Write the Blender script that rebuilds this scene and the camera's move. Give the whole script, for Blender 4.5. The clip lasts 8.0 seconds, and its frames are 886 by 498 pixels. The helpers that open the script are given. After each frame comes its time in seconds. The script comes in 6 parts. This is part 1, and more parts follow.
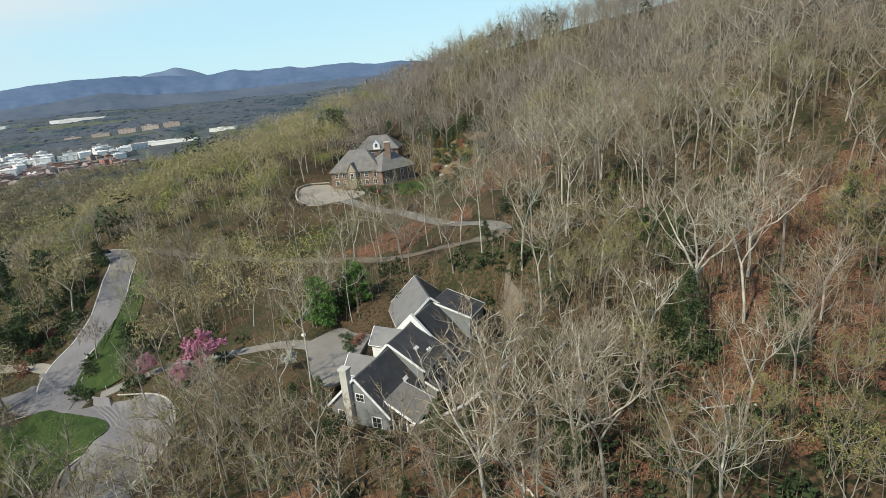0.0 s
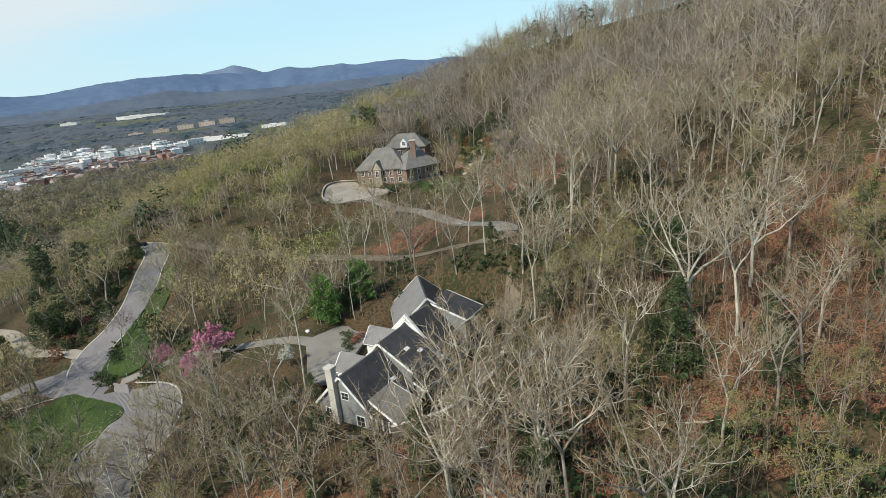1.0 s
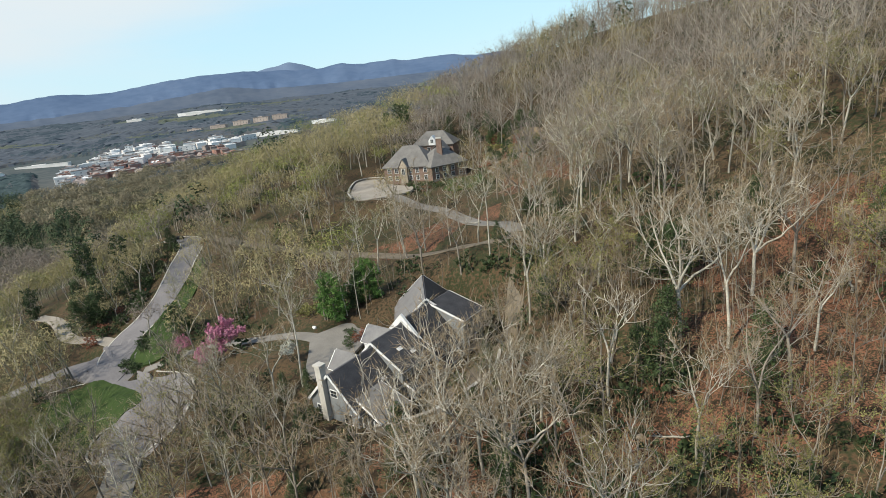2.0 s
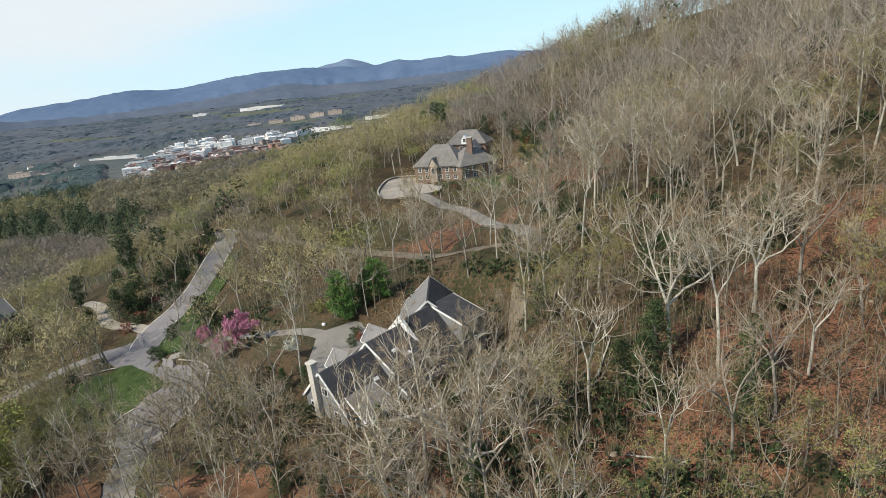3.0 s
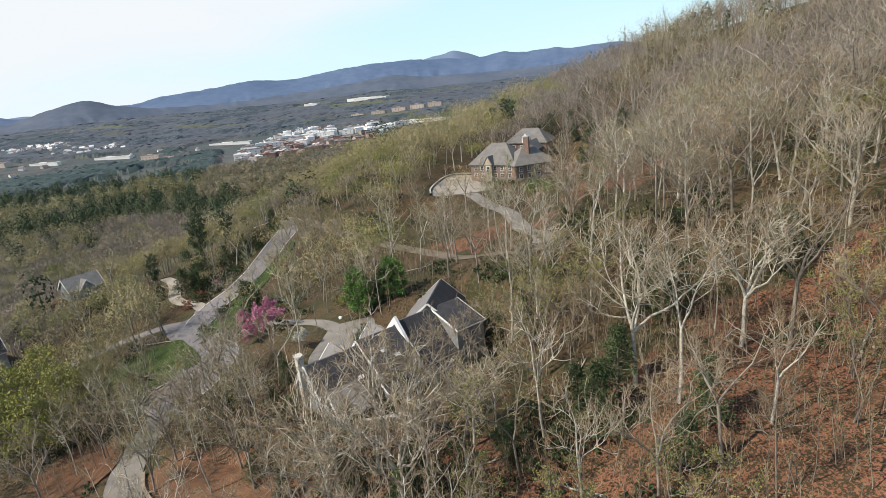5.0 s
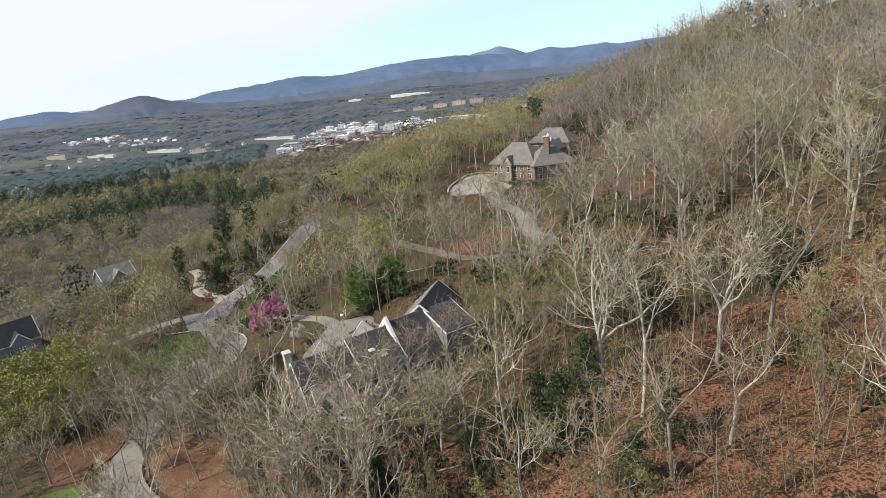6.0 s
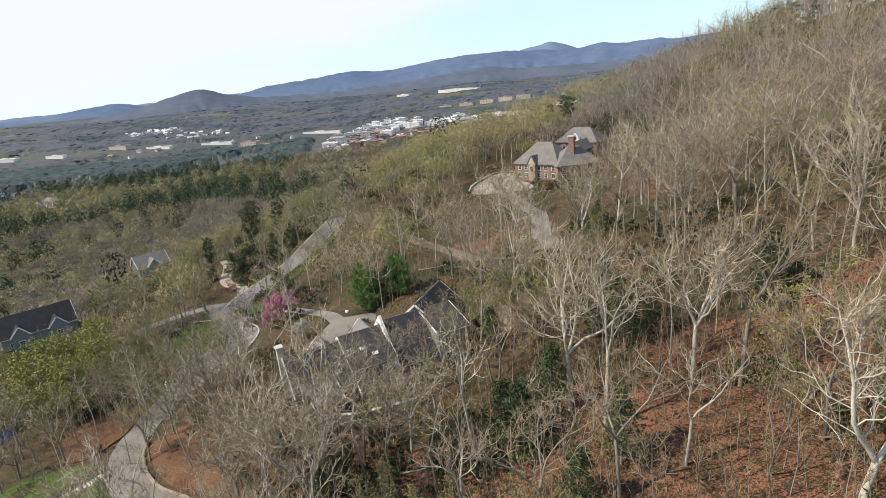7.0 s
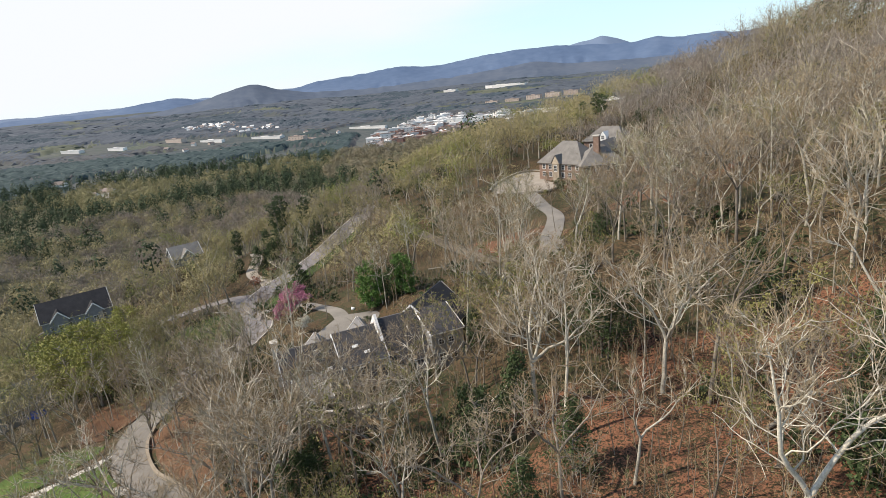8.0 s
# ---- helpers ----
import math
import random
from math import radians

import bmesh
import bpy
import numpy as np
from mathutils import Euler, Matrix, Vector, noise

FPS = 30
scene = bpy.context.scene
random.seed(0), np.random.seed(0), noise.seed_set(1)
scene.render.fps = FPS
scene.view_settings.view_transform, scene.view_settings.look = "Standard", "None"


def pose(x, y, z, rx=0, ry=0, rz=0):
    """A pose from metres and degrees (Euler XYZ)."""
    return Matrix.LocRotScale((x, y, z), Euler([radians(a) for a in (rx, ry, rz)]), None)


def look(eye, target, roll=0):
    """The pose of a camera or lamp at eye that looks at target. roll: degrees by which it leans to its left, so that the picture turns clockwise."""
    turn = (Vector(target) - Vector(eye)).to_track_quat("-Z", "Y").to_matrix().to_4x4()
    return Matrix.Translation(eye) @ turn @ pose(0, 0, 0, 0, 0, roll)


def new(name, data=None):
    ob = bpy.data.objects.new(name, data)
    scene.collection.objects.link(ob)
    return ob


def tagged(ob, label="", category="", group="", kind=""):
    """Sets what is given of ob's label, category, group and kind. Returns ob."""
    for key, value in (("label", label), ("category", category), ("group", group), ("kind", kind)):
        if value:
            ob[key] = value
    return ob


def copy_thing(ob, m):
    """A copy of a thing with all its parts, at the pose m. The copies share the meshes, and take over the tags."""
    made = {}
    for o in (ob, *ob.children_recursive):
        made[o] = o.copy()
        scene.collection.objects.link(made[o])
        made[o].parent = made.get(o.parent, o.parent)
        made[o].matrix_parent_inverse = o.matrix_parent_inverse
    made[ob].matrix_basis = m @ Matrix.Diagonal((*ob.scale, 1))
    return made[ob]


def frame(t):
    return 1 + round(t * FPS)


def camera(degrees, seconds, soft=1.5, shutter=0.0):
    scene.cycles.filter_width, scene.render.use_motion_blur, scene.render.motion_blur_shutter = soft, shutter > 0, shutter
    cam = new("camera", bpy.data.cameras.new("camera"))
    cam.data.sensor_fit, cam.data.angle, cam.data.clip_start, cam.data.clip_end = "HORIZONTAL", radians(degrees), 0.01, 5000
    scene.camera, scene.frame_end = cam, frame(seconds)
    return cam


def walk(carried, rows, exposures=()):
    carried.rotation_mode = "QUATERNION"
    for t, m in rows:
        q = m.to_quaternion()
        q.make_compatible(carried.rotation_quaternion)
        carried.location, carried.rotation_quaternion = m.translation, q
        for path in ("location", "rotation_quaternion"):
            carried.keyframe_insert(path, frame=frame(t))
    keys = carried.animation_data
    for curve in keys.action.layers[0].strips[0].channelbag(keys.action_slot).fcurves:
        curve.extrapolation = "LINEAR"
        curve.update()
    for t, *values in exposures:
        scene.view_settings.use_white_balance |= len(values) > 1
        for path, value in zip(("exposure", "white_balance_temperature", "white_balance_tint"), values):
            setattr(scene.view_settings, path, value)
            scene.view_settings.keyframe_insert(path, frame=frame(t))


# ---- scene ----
cam = camera(76.4, 8.0, soft=0.5)
PATH = [
    (0, (1.243, 1.85, 44.251), (1.188, 3.758, 43.654), -5.4),
    (0.5, (6.435, 2.241, 44.239), (6.295, 4.145, 43.643), -5.7),
    (1, (11.542, 2.757, 44.233), (11.317, 4.653, 43.639), -5.8),
    (1.5, (16.523, 3.443, 44.23), (16.212, 5.328, 43.638), -6.0),
    (1.7, (18.537, 3.85, 44.231), (18.192, 5.728, 43.638), -6.1),
    (2.8, (29.605, 6.799, 44.321), (29.064, 8.634, 43.736), -6.7),
    (3, (31.52, 7.446, 44.334), (30.943, 9.269, 43.749), -6.4),
    (3.5, (36.103, 9.275, 44.401), (35.444, 11.072, 43.82), -6.2),
    (4, (40.618, 11.109, 44.41), (39.88, 12.875, 43.831), -6.1),
    (4.5, (45.02, 13.102, 44.46), (44.202, 14.834, 43.884), -6.1),
    (4.7, (46.79, 13.984, 44.471), (45.938, 15.7, 43.896), -6.1),
    (5.8, (56.548, 19.321, 44.648), (55.551, 20.957, 44.073), -6.0),
    (6, (58.279, 20.38, 44.656), (57.254, 21.999, 44.083), -6.0),
    (6.5, (62.508, 23.248, 44.682), (61.415, 24.822, 44.11), -5.8),
    (7, (66.573, 26.28, 44.715), (65.415, 27.807, 44.143), -5.7),
    (7.5, (70.509, 29.55, 44.763), (69.286, 31.025, 44.191), -5.7),
    (8, (74.304, 32.921, 44.804), (73.021, 34.345, 44.232), -5.7),
]
walk(cam, [(t, look(eye, target, roll)) for t, eye, target, roll in PATH], [(0, -0.05, 6500, 4), (3, 0.07, 6600, 8), (8, 0.22, 6900, 13)])

# ---- light ----
SUN_TO = Vector((-0.68, -0.64, 0.9)).normalized()   # towards the sun
world = bpy.data.worlds.new("sky")
scene.world = world
world.use_nodes = True
wn, wl = world.node_tree.nodes, world.node_tree.links
sky = wn.new("ShaderNodeTexSky")
sky.sky_type, sky.sun_disc = "NISHITA", False
sky.sun_elevation = math.asin(SUN_TO.z)
sky.sun_rotation = math.atan2(SUN_TO.x, SUN_TO.y)
sky.altitude, sky.air_density, sky.dust_density, sky.ozone_density = 700, 1.2, 0.3, 3.0
# thin high cloud over the western half of the sky
coord = wn.new("ShaderNodeTexCoord")
stretch = wn.new("ShaderNodeMapping")
stretch.inputs["Scale"].default_value = (1.0, 1.0, 5.0)
wl.new(coord.outputs["Generated"], stretch.inputs["Vector"])
puffs = wn.new("ShaderNodeTexNoise")
puffs.inputs["Scale"].default_value, puffs.inputs["Detail"].default_value = 2.6, 6
wl.new(stretch.outputs["Vector"], puffs.inputs["Vector"])
west = wn.new("ShaderNodeVectorMath")
west.operation = "DOT_PRODUCT"
west.inputs[1].default_value = (-0.78, 0.0, 2.0)
wl.new(coord.outputs["Generated"], west.inputs[0])
total = wn.new("ShaderNodeMath")
total.operation = "MULTIPLY_ADD"
wl.new(puffs.outputs["Fac"], total.inputs[0])
total.inputs[1].default_value = 0.45
wl.new(west.outputs["Value"], total.inputs[2])
cover = wn.new("ShaderNodeMapRange")
cover.interpolation_type = "SMOOTHSTEP"
cover.inputs["From Min"].default_value, cover.inputs["From Max"].default_value = 0.68, 1.08
wl.new(total.outputs["Value"], cover.inputs["Value"])
mix = wn.new("ShaderNodeMix")
mix.data_type = "RGBA"
# both thin out towards the zenith
height_up = wn.new("ShaderNodeSeparateXYZ")
wl.new(coord.outputs["Generated"], height_up.inputs["Vector"])
thin = wn.new("ShaderNodeMapRange")
thin.interpolation_type = "SMOOTHSTEP"
thin.inputs["From Min"].default_value, thin.inputs["From Max"].default_value = 0.24, 0.62
thin.inputs["To Min"].default_value, thin.inputs["To Max"].default_value = 1.0, 0.06
wl.new(height_up.outputs["Z"], thin.inputs["Value"])
fading = wn.new("ShaderNodeMath")
fading.operation = "MULTIPLY"
wl.new(cover.outputs["Result"], fading.inputs[0])
wl.new(thin.outputs["Result"], fading.inputs[1])
wl.new(fading.outputs["Value"], mix.inputs["Factor"])
# pale summer-blue haze veils the clear sky
veil = wn.new("ShaderNodeMix")
veil.data_type = "RGBA"
veiling = wn.new("ShaderNodeMath")
veiling.operation = "MULTIPLY"
wl.new(thin.outputs["Result"], veiling.inputs[0])
veiling.inputs[1].default_value = 0.8
wl.new(veiling.outputs["Value"], veil.inputs["Factor"])
wl.new(sky.outputs["Color"], veil.inputs["A"])
veil.inputs["B"].default_value = (3.8, 5.75, 7.0, 1)
wl.new(veil.outputs["Result"], mix.inputs["A"])
mix.inputs["B"].default_value = (5.2, 5.65, 6.05, 1)
wl.new(mix.outputs["Result"], wn["Background"].inputs["Color"])
wn["Background"].inputs["Strength"].default_value = 0.15
sun = new("sun", bpy.data.lights.new("sun", "SUN"))
sun.data.energy, sun.data.angle, sun.data.color = 5.0, radians(1.5), (1.0, 0.91, 0.765)
sun.matrix_world = Matrix.Translation((0, 0, 300)) @ SUN_TO.to_track_quat("Z", "Y").to_matrix().to_4x4()


# ---- materials ----
def matter(name, colours, scale=1.0, rough=0.85, bump=0.0, grain=8.0, own=0.0, island=0.0, metal=0.0, spread=(0.3, 0.7), coords="world"):
    """A surface whose colour wanders between the given colours at two scales; own: how far each object differs in lightness."""
    m = bpy.data.materials.new(name)
    m.use_nodes = True
    n, l = m.node_tree.nodes, m.node_tree.links
    out = n["Principled BSDF"]
    out.inputs["Roughness"].default_value, out.inputs["Metallic"].default_value = rough, metal
    out.inputs["Specular IOR Level"].default_value = 0.25
    if coords == "world":
        place = n.new("ShaderNodeNewGeometry").outputs["Position"]
    else:
        place = n.new("ShaderNodeTexCoord").outputs["Object"]
    big, fine = n.new("ShaderNodeTexNoise"), n.new("ShaderNodeTexNoise")
    big.inputs["Scale"].default_value, big.inputs["Detail"].default_value = scale, 4
    fine.inputs["Scale"].default_value, fine.inputs["Detail"].default_value = scale * grain, 6
    l.new(place, big.inputs["Vector"]), l.new(place, fine.inputs["Vector"])
    both = n.new("ShaderNodeMath")
    both.operation = "MULTIPLY_ADD"
    l.new(fine.outputs["Fac"], both.inputs[0])
    both.inputs[1].default_value = 0.45
    less = n.new("ShaderNodeMath")
    less.operation = "MULTIPLY"
    l.new(big.outputs["Fac"], less.inputs[0])
    less.inputs[1].default_value = 0.55
    l.new(less.outputs["Value"], both.inputs[2])
    ramp = n.new("ShaderNodeValToRGB")
    l.new(both.outputs["Value"], ramp.inputs["Fac"])
    e = ramp.color_ramp.elements
    while len(e) < len(colours):
        e.new(0.5)
    for i, c in enumerate(colours):
        e[i].position = spread[0] + (spread[1] - spread[0]) * i / max(1, len(colours) - 1)
        e[i].color = (*c, 1)
    colour = ramp.outputs["Color"]
    for amount, source in ((own, "ShaderNodeObjectInfo"), (island, "ShaderNodeNewGeometry")):
        if amount:
            hsv = n.new("ShaderNodeHueSaturation")
            span = n.new("ShaderNodeMapRange")
            l.new(n.new(source).outputs["Random" if source == "ShaderNodeObjectInfo" else "Random Per Island"], span.inputs["Value"])
            span.inputs["To Min"].default_value, span.inputs["To Max"].default_value = 1 - amount, 1 + amount
            l.new(span.outputs["Result"], hsv.inputs["Value"])
            l.new(colour, hsv.inputs["Color"])
            colour = hsv.outputs["Color"]
    l.new(colour, out.inputs["Base Color"])
    if bump:
        b = n.new("ShaderNodeBump")
        b.inputs["Strength"].default_value, b.inputs["Distance"].default_value = bump, 0.1
        l.new(fine.outputs["Fac"], b.inputs["Height"])
        l.new(b.outputs["Normal"], out.inputs["Normal"])
    return m


M_LITTER = matter("leaf_litter", [(0.016, 0.018, 0.008), (0.05, 0.038, 0.021), (0.10, 0.062, 0.035), (0.05, 0.047, 0.024), (0.022, 0.032, 0.011), (0.08, 0.046, 0.026)], 0.06, 0.95, 0.8, 22, spread=(0.38, 0.62))
M_STRAW = matter("pine_straw", [(0.045, 0.03, 0.018), (0.14, 0.066, 0.036), (0.08, 0.05, 0.03), (0.19, 0.10, 0.058), (0.06, 0.045, 0.025)], 0.14, 0.95, 0.7, 26, spread=(0.36, 0.64))
M_STRAW2 = matter("tan_soil", [(0.12, 0.085, 0.05), (0.19, 0.14, 0.085), (0.25, 0.19, 0.12)], 0.2, 0.95, 0.5, 12)
M_ROCK = matter("pale_rock", [(0.28, 0.26, 0.23), (0.42, 0.40, 0.36), (0.55, 0.52, 0.48)], 0.7, 0.9, 0.4, 8, own=0.2)
M_BLACKROOF = matter("black_shingle", [(0.014, 0.015, 0.019), (0.024, 0.025, 0.03), (0.036, 0.037, 0.042)], 0.5, 0.8, 0.2, 9)
M_PAINTDARK = matter("dark_car_paint", [(0.012, 0.013, 0.016), (0.02, 0.021, 0.025)], 0.6, 0.25, 0, 6)
M_RUBBER = matter("black_rubber", [(0.012, 0.012, 0.012), (0.025, 0.025, 0.025)], 1.0, 0.8, 0, 6)
M_VALLEY = matter("valley_floor", [(0.055, 0.06, 0.032), (0.085, 0.082, 0.046), (0.105, 0.098, 0.058)], 0.004, 0.95, 0, 9)
# lawn grass, its green darkened to hold tree shade
M_GRASS = matter("lawn_grass", [(0.018, 0.034, 0.008), (0.034, 0.06, 0.013), (0.06, 0.088, 0.024)], 0.25, 0.9, 0.4, 14)
# the same grass for the lane's lawns, sunlight put into a brighter green
M_GRASSLIT = matter("sunlit_grass", [(0.036, 0.066, 0.013), (0.062, 0.105, 0.02), (0.095, 0.14, 0.036)], 0.25, 0.9, 0.4, 14)
M_ASPHALT = matter("worn_asphalt", [(0.14, 0.134, 0.139), (0.19, 0.18, 0.184), (0.24, 0.226, 0.226)], 0.12, 0.9, 0.2, 18)
M_LANE = matter("pale_worn_asphalt", [(0.15, 0.14, 0.126), (0.20, 0.186, 0.168), (0.255, 0.238, 0.214)], 0.12, 0.9, 0.2, 18)
M_CONCRETE = matter("pale_concrete", [(0.25, 0.225, 0.19), (0.33, 0.295, 0.25), (0.40, 0.36, 0.31)], 0.2, 0.85, 0.2, 14)
M_COURT = matter("worn_court_paving", [(0.17, 0.158, 0.14), (0.225, 0.21, 0.188), (0.28, 0.26, 0.235)], 0.2, 0.85, 0.2, 16)
M_KERB = matter("kerb_concrete", [(0.42, 0.40, 0.36), (0.58, 0.55, 0.5)], 0.6, 0.85, 0.1, 9)
M_GRAVEL = matter("gravel_track", [(0.11, 0.09, 0.066), (0.165, 0.138, 0.104), (0.225, 0.195, 0.152)], 0.2, 0.95, 0.3, 16)
# one roofing in two tones: shade is put into the dark east planes
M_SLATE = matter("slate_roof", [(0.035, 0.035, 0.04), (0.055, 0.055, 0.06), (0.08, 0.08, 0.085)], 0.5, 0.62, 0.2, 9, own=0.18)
# the same roofing, sunlight put into a paler colour for the west planes
M_SLATELIT = matter("lit_slate_roof", [(0.155, 0.152, 0.154), (0.195, 0.191, 0.192), (0.24, 0.234, 0.233)], 0.5, 0.75, 0.2, 9, own=0.1)
M_BROWNROOF = matter("brown_grey_shingle", [(0.13, 0.125, 0.118), (0.18, 0.172, 0.163), (0.235, 0.225, 0.212)], 0.5, 0.8, 0.2, 9, own=0.12)
M_SIDING = matter("grey_siding", [(0.165, 0.175, 0.182), (0.205, 0.215, 0.222), (0.25, 0.26, 0.265)], 0.6, 0.8, 0.1, 9)
M_WHITE = matter("white_paint", [(0.70, 0.70, 0.69), (0.80, 0.80, 0.79)], 0.8, 0.6, 0.05, 8)
M_STONE = matter("fieldstone", [(0.22, 0.18, 0.14), (0.33, 0.28, 0.22), (0.45, 0.40, 0.33)], 0.9, 0.9, 0.5, 7, own=0.25)
M_BRICK = matter("red_brick", [(0.16, 0.105, 0.085), (0.22, 0.15, 0.12), (0.31, 0.23, 0.185)], 0.7, 0.88, 0.3, 10)
M_GLASS = matter("window_glass", [(0.02, 0.025, 0.03), (0.04, 0.045, 0.05)], 0.3, 0.12, 0, 4)
M_BARKPALE = matter("pale_bark", [(0.19, 0.172, 0.14), (0.445, 0.418, 0.355), (0.68, 0.65, 0.57)], 0.5, 0.9, 0.4, 10, own=0.2, coords="object")
M_BARKGREY = matter("grey_bark", [(0.15, 0.13, 0.11), (0.25, 0.22, 0.185), (0.34, 0.31, 0.26)], 0.5, 0.9, 0.3, 8, own=0.2, coords="object")
M_TWIG = matter("bare_twigs", [(0.155, 0.112, 0.066), (0.245, 0.184, 0.112), (0.35, 0.276, 0.178)], 0.12, 0.9, 0, 6, own=0.25, coords="object")
M_TWIGGREY = matter("grey_bare_twigs", [(0.18, 0.138, 0.09), (0.28, 0.228, 0.155), (0.395, 0.335, 0.24)], 0.12, 0.9, 0, 6, own=0.25, coords="object")
M_TWIGOLIVE = matter("olive_bare_twigs", [(0.15, 0.14, 0.07), (0.235, 0.22, 0.115), (0.32, 0.30, 0.175)], 0.12, 0.9, 0, 6, own=0.25, coords="object")
M_BUD = matter("budding_leaves", [(0.14, 0.14, 0.05), (0.20, 0.195, 0.07), (0.265, 0.25, 0.105)], 0.15, 0.85, 0, 6, own=0.25, coords="object")
M_NEEDLE = matter("evergreen_leaves", [(0.03, 0.05, 0.02), (0.054, 0.082, 0.032), (0.085, 0.115, 0.05)], 0.3, 0.7, 0, 6, own=0.25, coords="object")
M_HOLLY = matter("bright_holly_leaves", [(0.055, 0.12, 0.026), (0.10, 0.19, 0.045), (0.14, 0.245, 0.07)], 0.4, 0.6, 0, 6, own=0.15, coords="object")
M_BRUSH = matter("understorey_leaves", [(0.05, 0.06, 0.024), (0.085, 0.092, 0.04), (0.13, 0.125, 0.06)], 0.3, 0.8, 0, 6, island=0.25)
M_LIME = matter("fresh_spring_leaves", [(0.17, 0.175, 0.045), (0.235, 0.235, 0.065), (0.30, 0.295, 0.10)], 0.3, 0.8, 0, 6, own=0.15, coords="object")
M_PETAL = matter("white_blossom", [(0.5, 0.5, 0.42), (0.66, 0.66, 0.58)], 0.4, 0.8, 0, 6, coords="object")
M_PINK = matter("redbud_blossom", [(0.38, 0.125, 0.215), (0.51, 0.215, 0.31), (0.61, 0.33, 0.41)], 0.4, 0.8, 0, 6, coords="object")
M_RUSSET = matter("russet_leaves", [(0.20, 0.075, 0.045), (0.28, 0.12, 0.075)], 0.4, 0.85, 0, 6, own=0.2, coords="object")
M_WOODFAR = matter("far_twigs", [(0.156, 0.128, 0.105), (0.23, 0.191, 0.159), (0.305, 0.26, 0.217)], 0.02, 0.95, 0, 5, island=0.12)
M_WOODPALE = matter("far_pale_twigs", [(0.18, 0.157, 0.136), (0.26, 0.229, 0.2), (0.34, 0.305, 0.268)], 0.02, 0.95, 0, 5, island=0.15)
M_RUST = matter("rust_leaf_litter", [(0.016, 0.016, 0.008), (0.085, 0.045, 0.028), (0.245, 0.112, 0.066), (0.075, 0.048, 0.03), (0.026, 0.028, 0.013), (0.21, 0.10, 0.06), (0.09, 0.053, 0.033)], 0.16, 0.95, 1.0, 16, spread=(0.38, 0.64))
M_WOODOLIVE = matter("far_budding_twigs", [(0.225, 0.192, 0.10), (0.32, 0.276, 0.145), (0.41, 0.355, 0.2)], 0.02, 0.95, 0, 5, island=0.08)
M_WOODBARK = matter("far_bark", [(0.15, 0.134, 0.112), (0.27, 0.246, 0.208), (0.45, 0.418, 0.362)], 0.05, 0.95, 0, 5, island=0.35)
M_WOODFRESH = matter("far_fresh_leaves", [(0.15, 0.165, 0.05), (0.215, 0.23, 0.07), (0.28, 0.29, 0.10)], 0.05, 0.9, 0, 5, island=0.2)
M_WOODPINE = matter("far_pines", [(0.035, 0.052, 0.026), (0.052, 0.074, 0.038), (0.075, 0.098, 0.052)], 0.02, 0.9, 0, 5, island=0.1)
# far valley colours with distance haze mixed in: greyer, and bluest farthest off
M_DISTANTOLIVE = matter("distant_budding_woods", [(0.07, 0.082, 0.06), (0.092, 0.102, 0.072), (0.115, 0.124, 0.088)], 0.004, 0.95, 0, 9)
M_HAZEWOOD = matter("haze_blue_woods", [(0.052, 0.064, 0.083), (0.07, 0.083, 0.103), (0.09, 0.102, 0.12)], 0.012, 0.95, 0.6, 7)
M_HAZEPINE = matter("haze_blue_pines", [(0.03, 0.046, 0.062), (0.041, 0.059, 0.075), (0.052, 0.071, 0.087)], 0.015, 0.95, 0.6, 7)
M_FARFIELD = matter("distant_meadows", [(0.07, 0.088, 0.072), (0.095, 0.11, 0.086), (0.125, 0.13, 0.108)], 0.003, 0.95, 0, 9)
M_DISTANT = matter("hazed_woods", [(0.055, 0.06, 0.066), (0.074, 0.078, 0.083), (0.096, 0.098, 0.10)], 0.012, 0.95, 0.6, 7)
M_FARFLOOR = matter("hazed_valley_floor", [(0.048, 0.066, 0.07), (0.07, 0.084, 0.092), (0.052, 0.068, 0.07), (0.09, 0.094, 0.092), (0.066, 0.082, 0.072), (0.12, 0.12, 0.105)], 0.0032, 0.95, 0, 9)
M_PINEFAR = matter("hazed_pines", [(0.03, 0.05, 0.056), (0.04, 0.063, 0.066), (0.052, 0.076, 0.076)], 0.015, 0.95, 0.6, 7)
M_VALLEYWOOD = matter("valley_green_woods", [(0.19, 0.172, 0.09), (0.255, 0.23, 0.12), (0.32, 0.285, 0.155)], 0.01, 0.95, 0, 5, island=0.1)
M_VALLEYBROWN = matter("valley_brown_woods", [(0.165, 0.142, 0.095), (0.225, 0.194, 0.13), (0.28, 0.245, 0.172)], 0.01, 0.95, 0, 5, island=0.1)
M_TOWNWHITE = matter("pale_stucco", [(0.66, 0.64, 0.62), (0.82, 0.80, 0.78)], 0.05, 0.8, 0, 5, own=0.15)
M_TOWNBRICK = matter("town_brick", [(0.27, 0.14, 0.11), (0.38, 0.22, 0.18)], 0.05, 0.85, 0, 5, own=0.25)
M_TOWNPALE = matter("pale_brick", [(0.38, 0.31, 0.27), (0.50, 0.42, 0.37)], 0.05, 0.85, 0, 5, own=0.15)
M_TOWNROOF = matter("town_roof", [(0.17, 0.14, 0.13), (0.32, 0.27, 0.25)], 0.05, 0.85, 0, 5, own=0.35)
# far window glass, paled by distance haze put into its colour
M_TOWNGLASS = matter("haze_greyed_glass", [(0.10, 0.11, 0.13), (0.16, 0.17, 0.19)], 0.05, 0.3, 0, 5)
M_BLUE = matter("blue_cover", [(0.02, 0.06, 0.30), (0.03, 0.10, 0.42)], 0.5, 0.6, 0, 5)

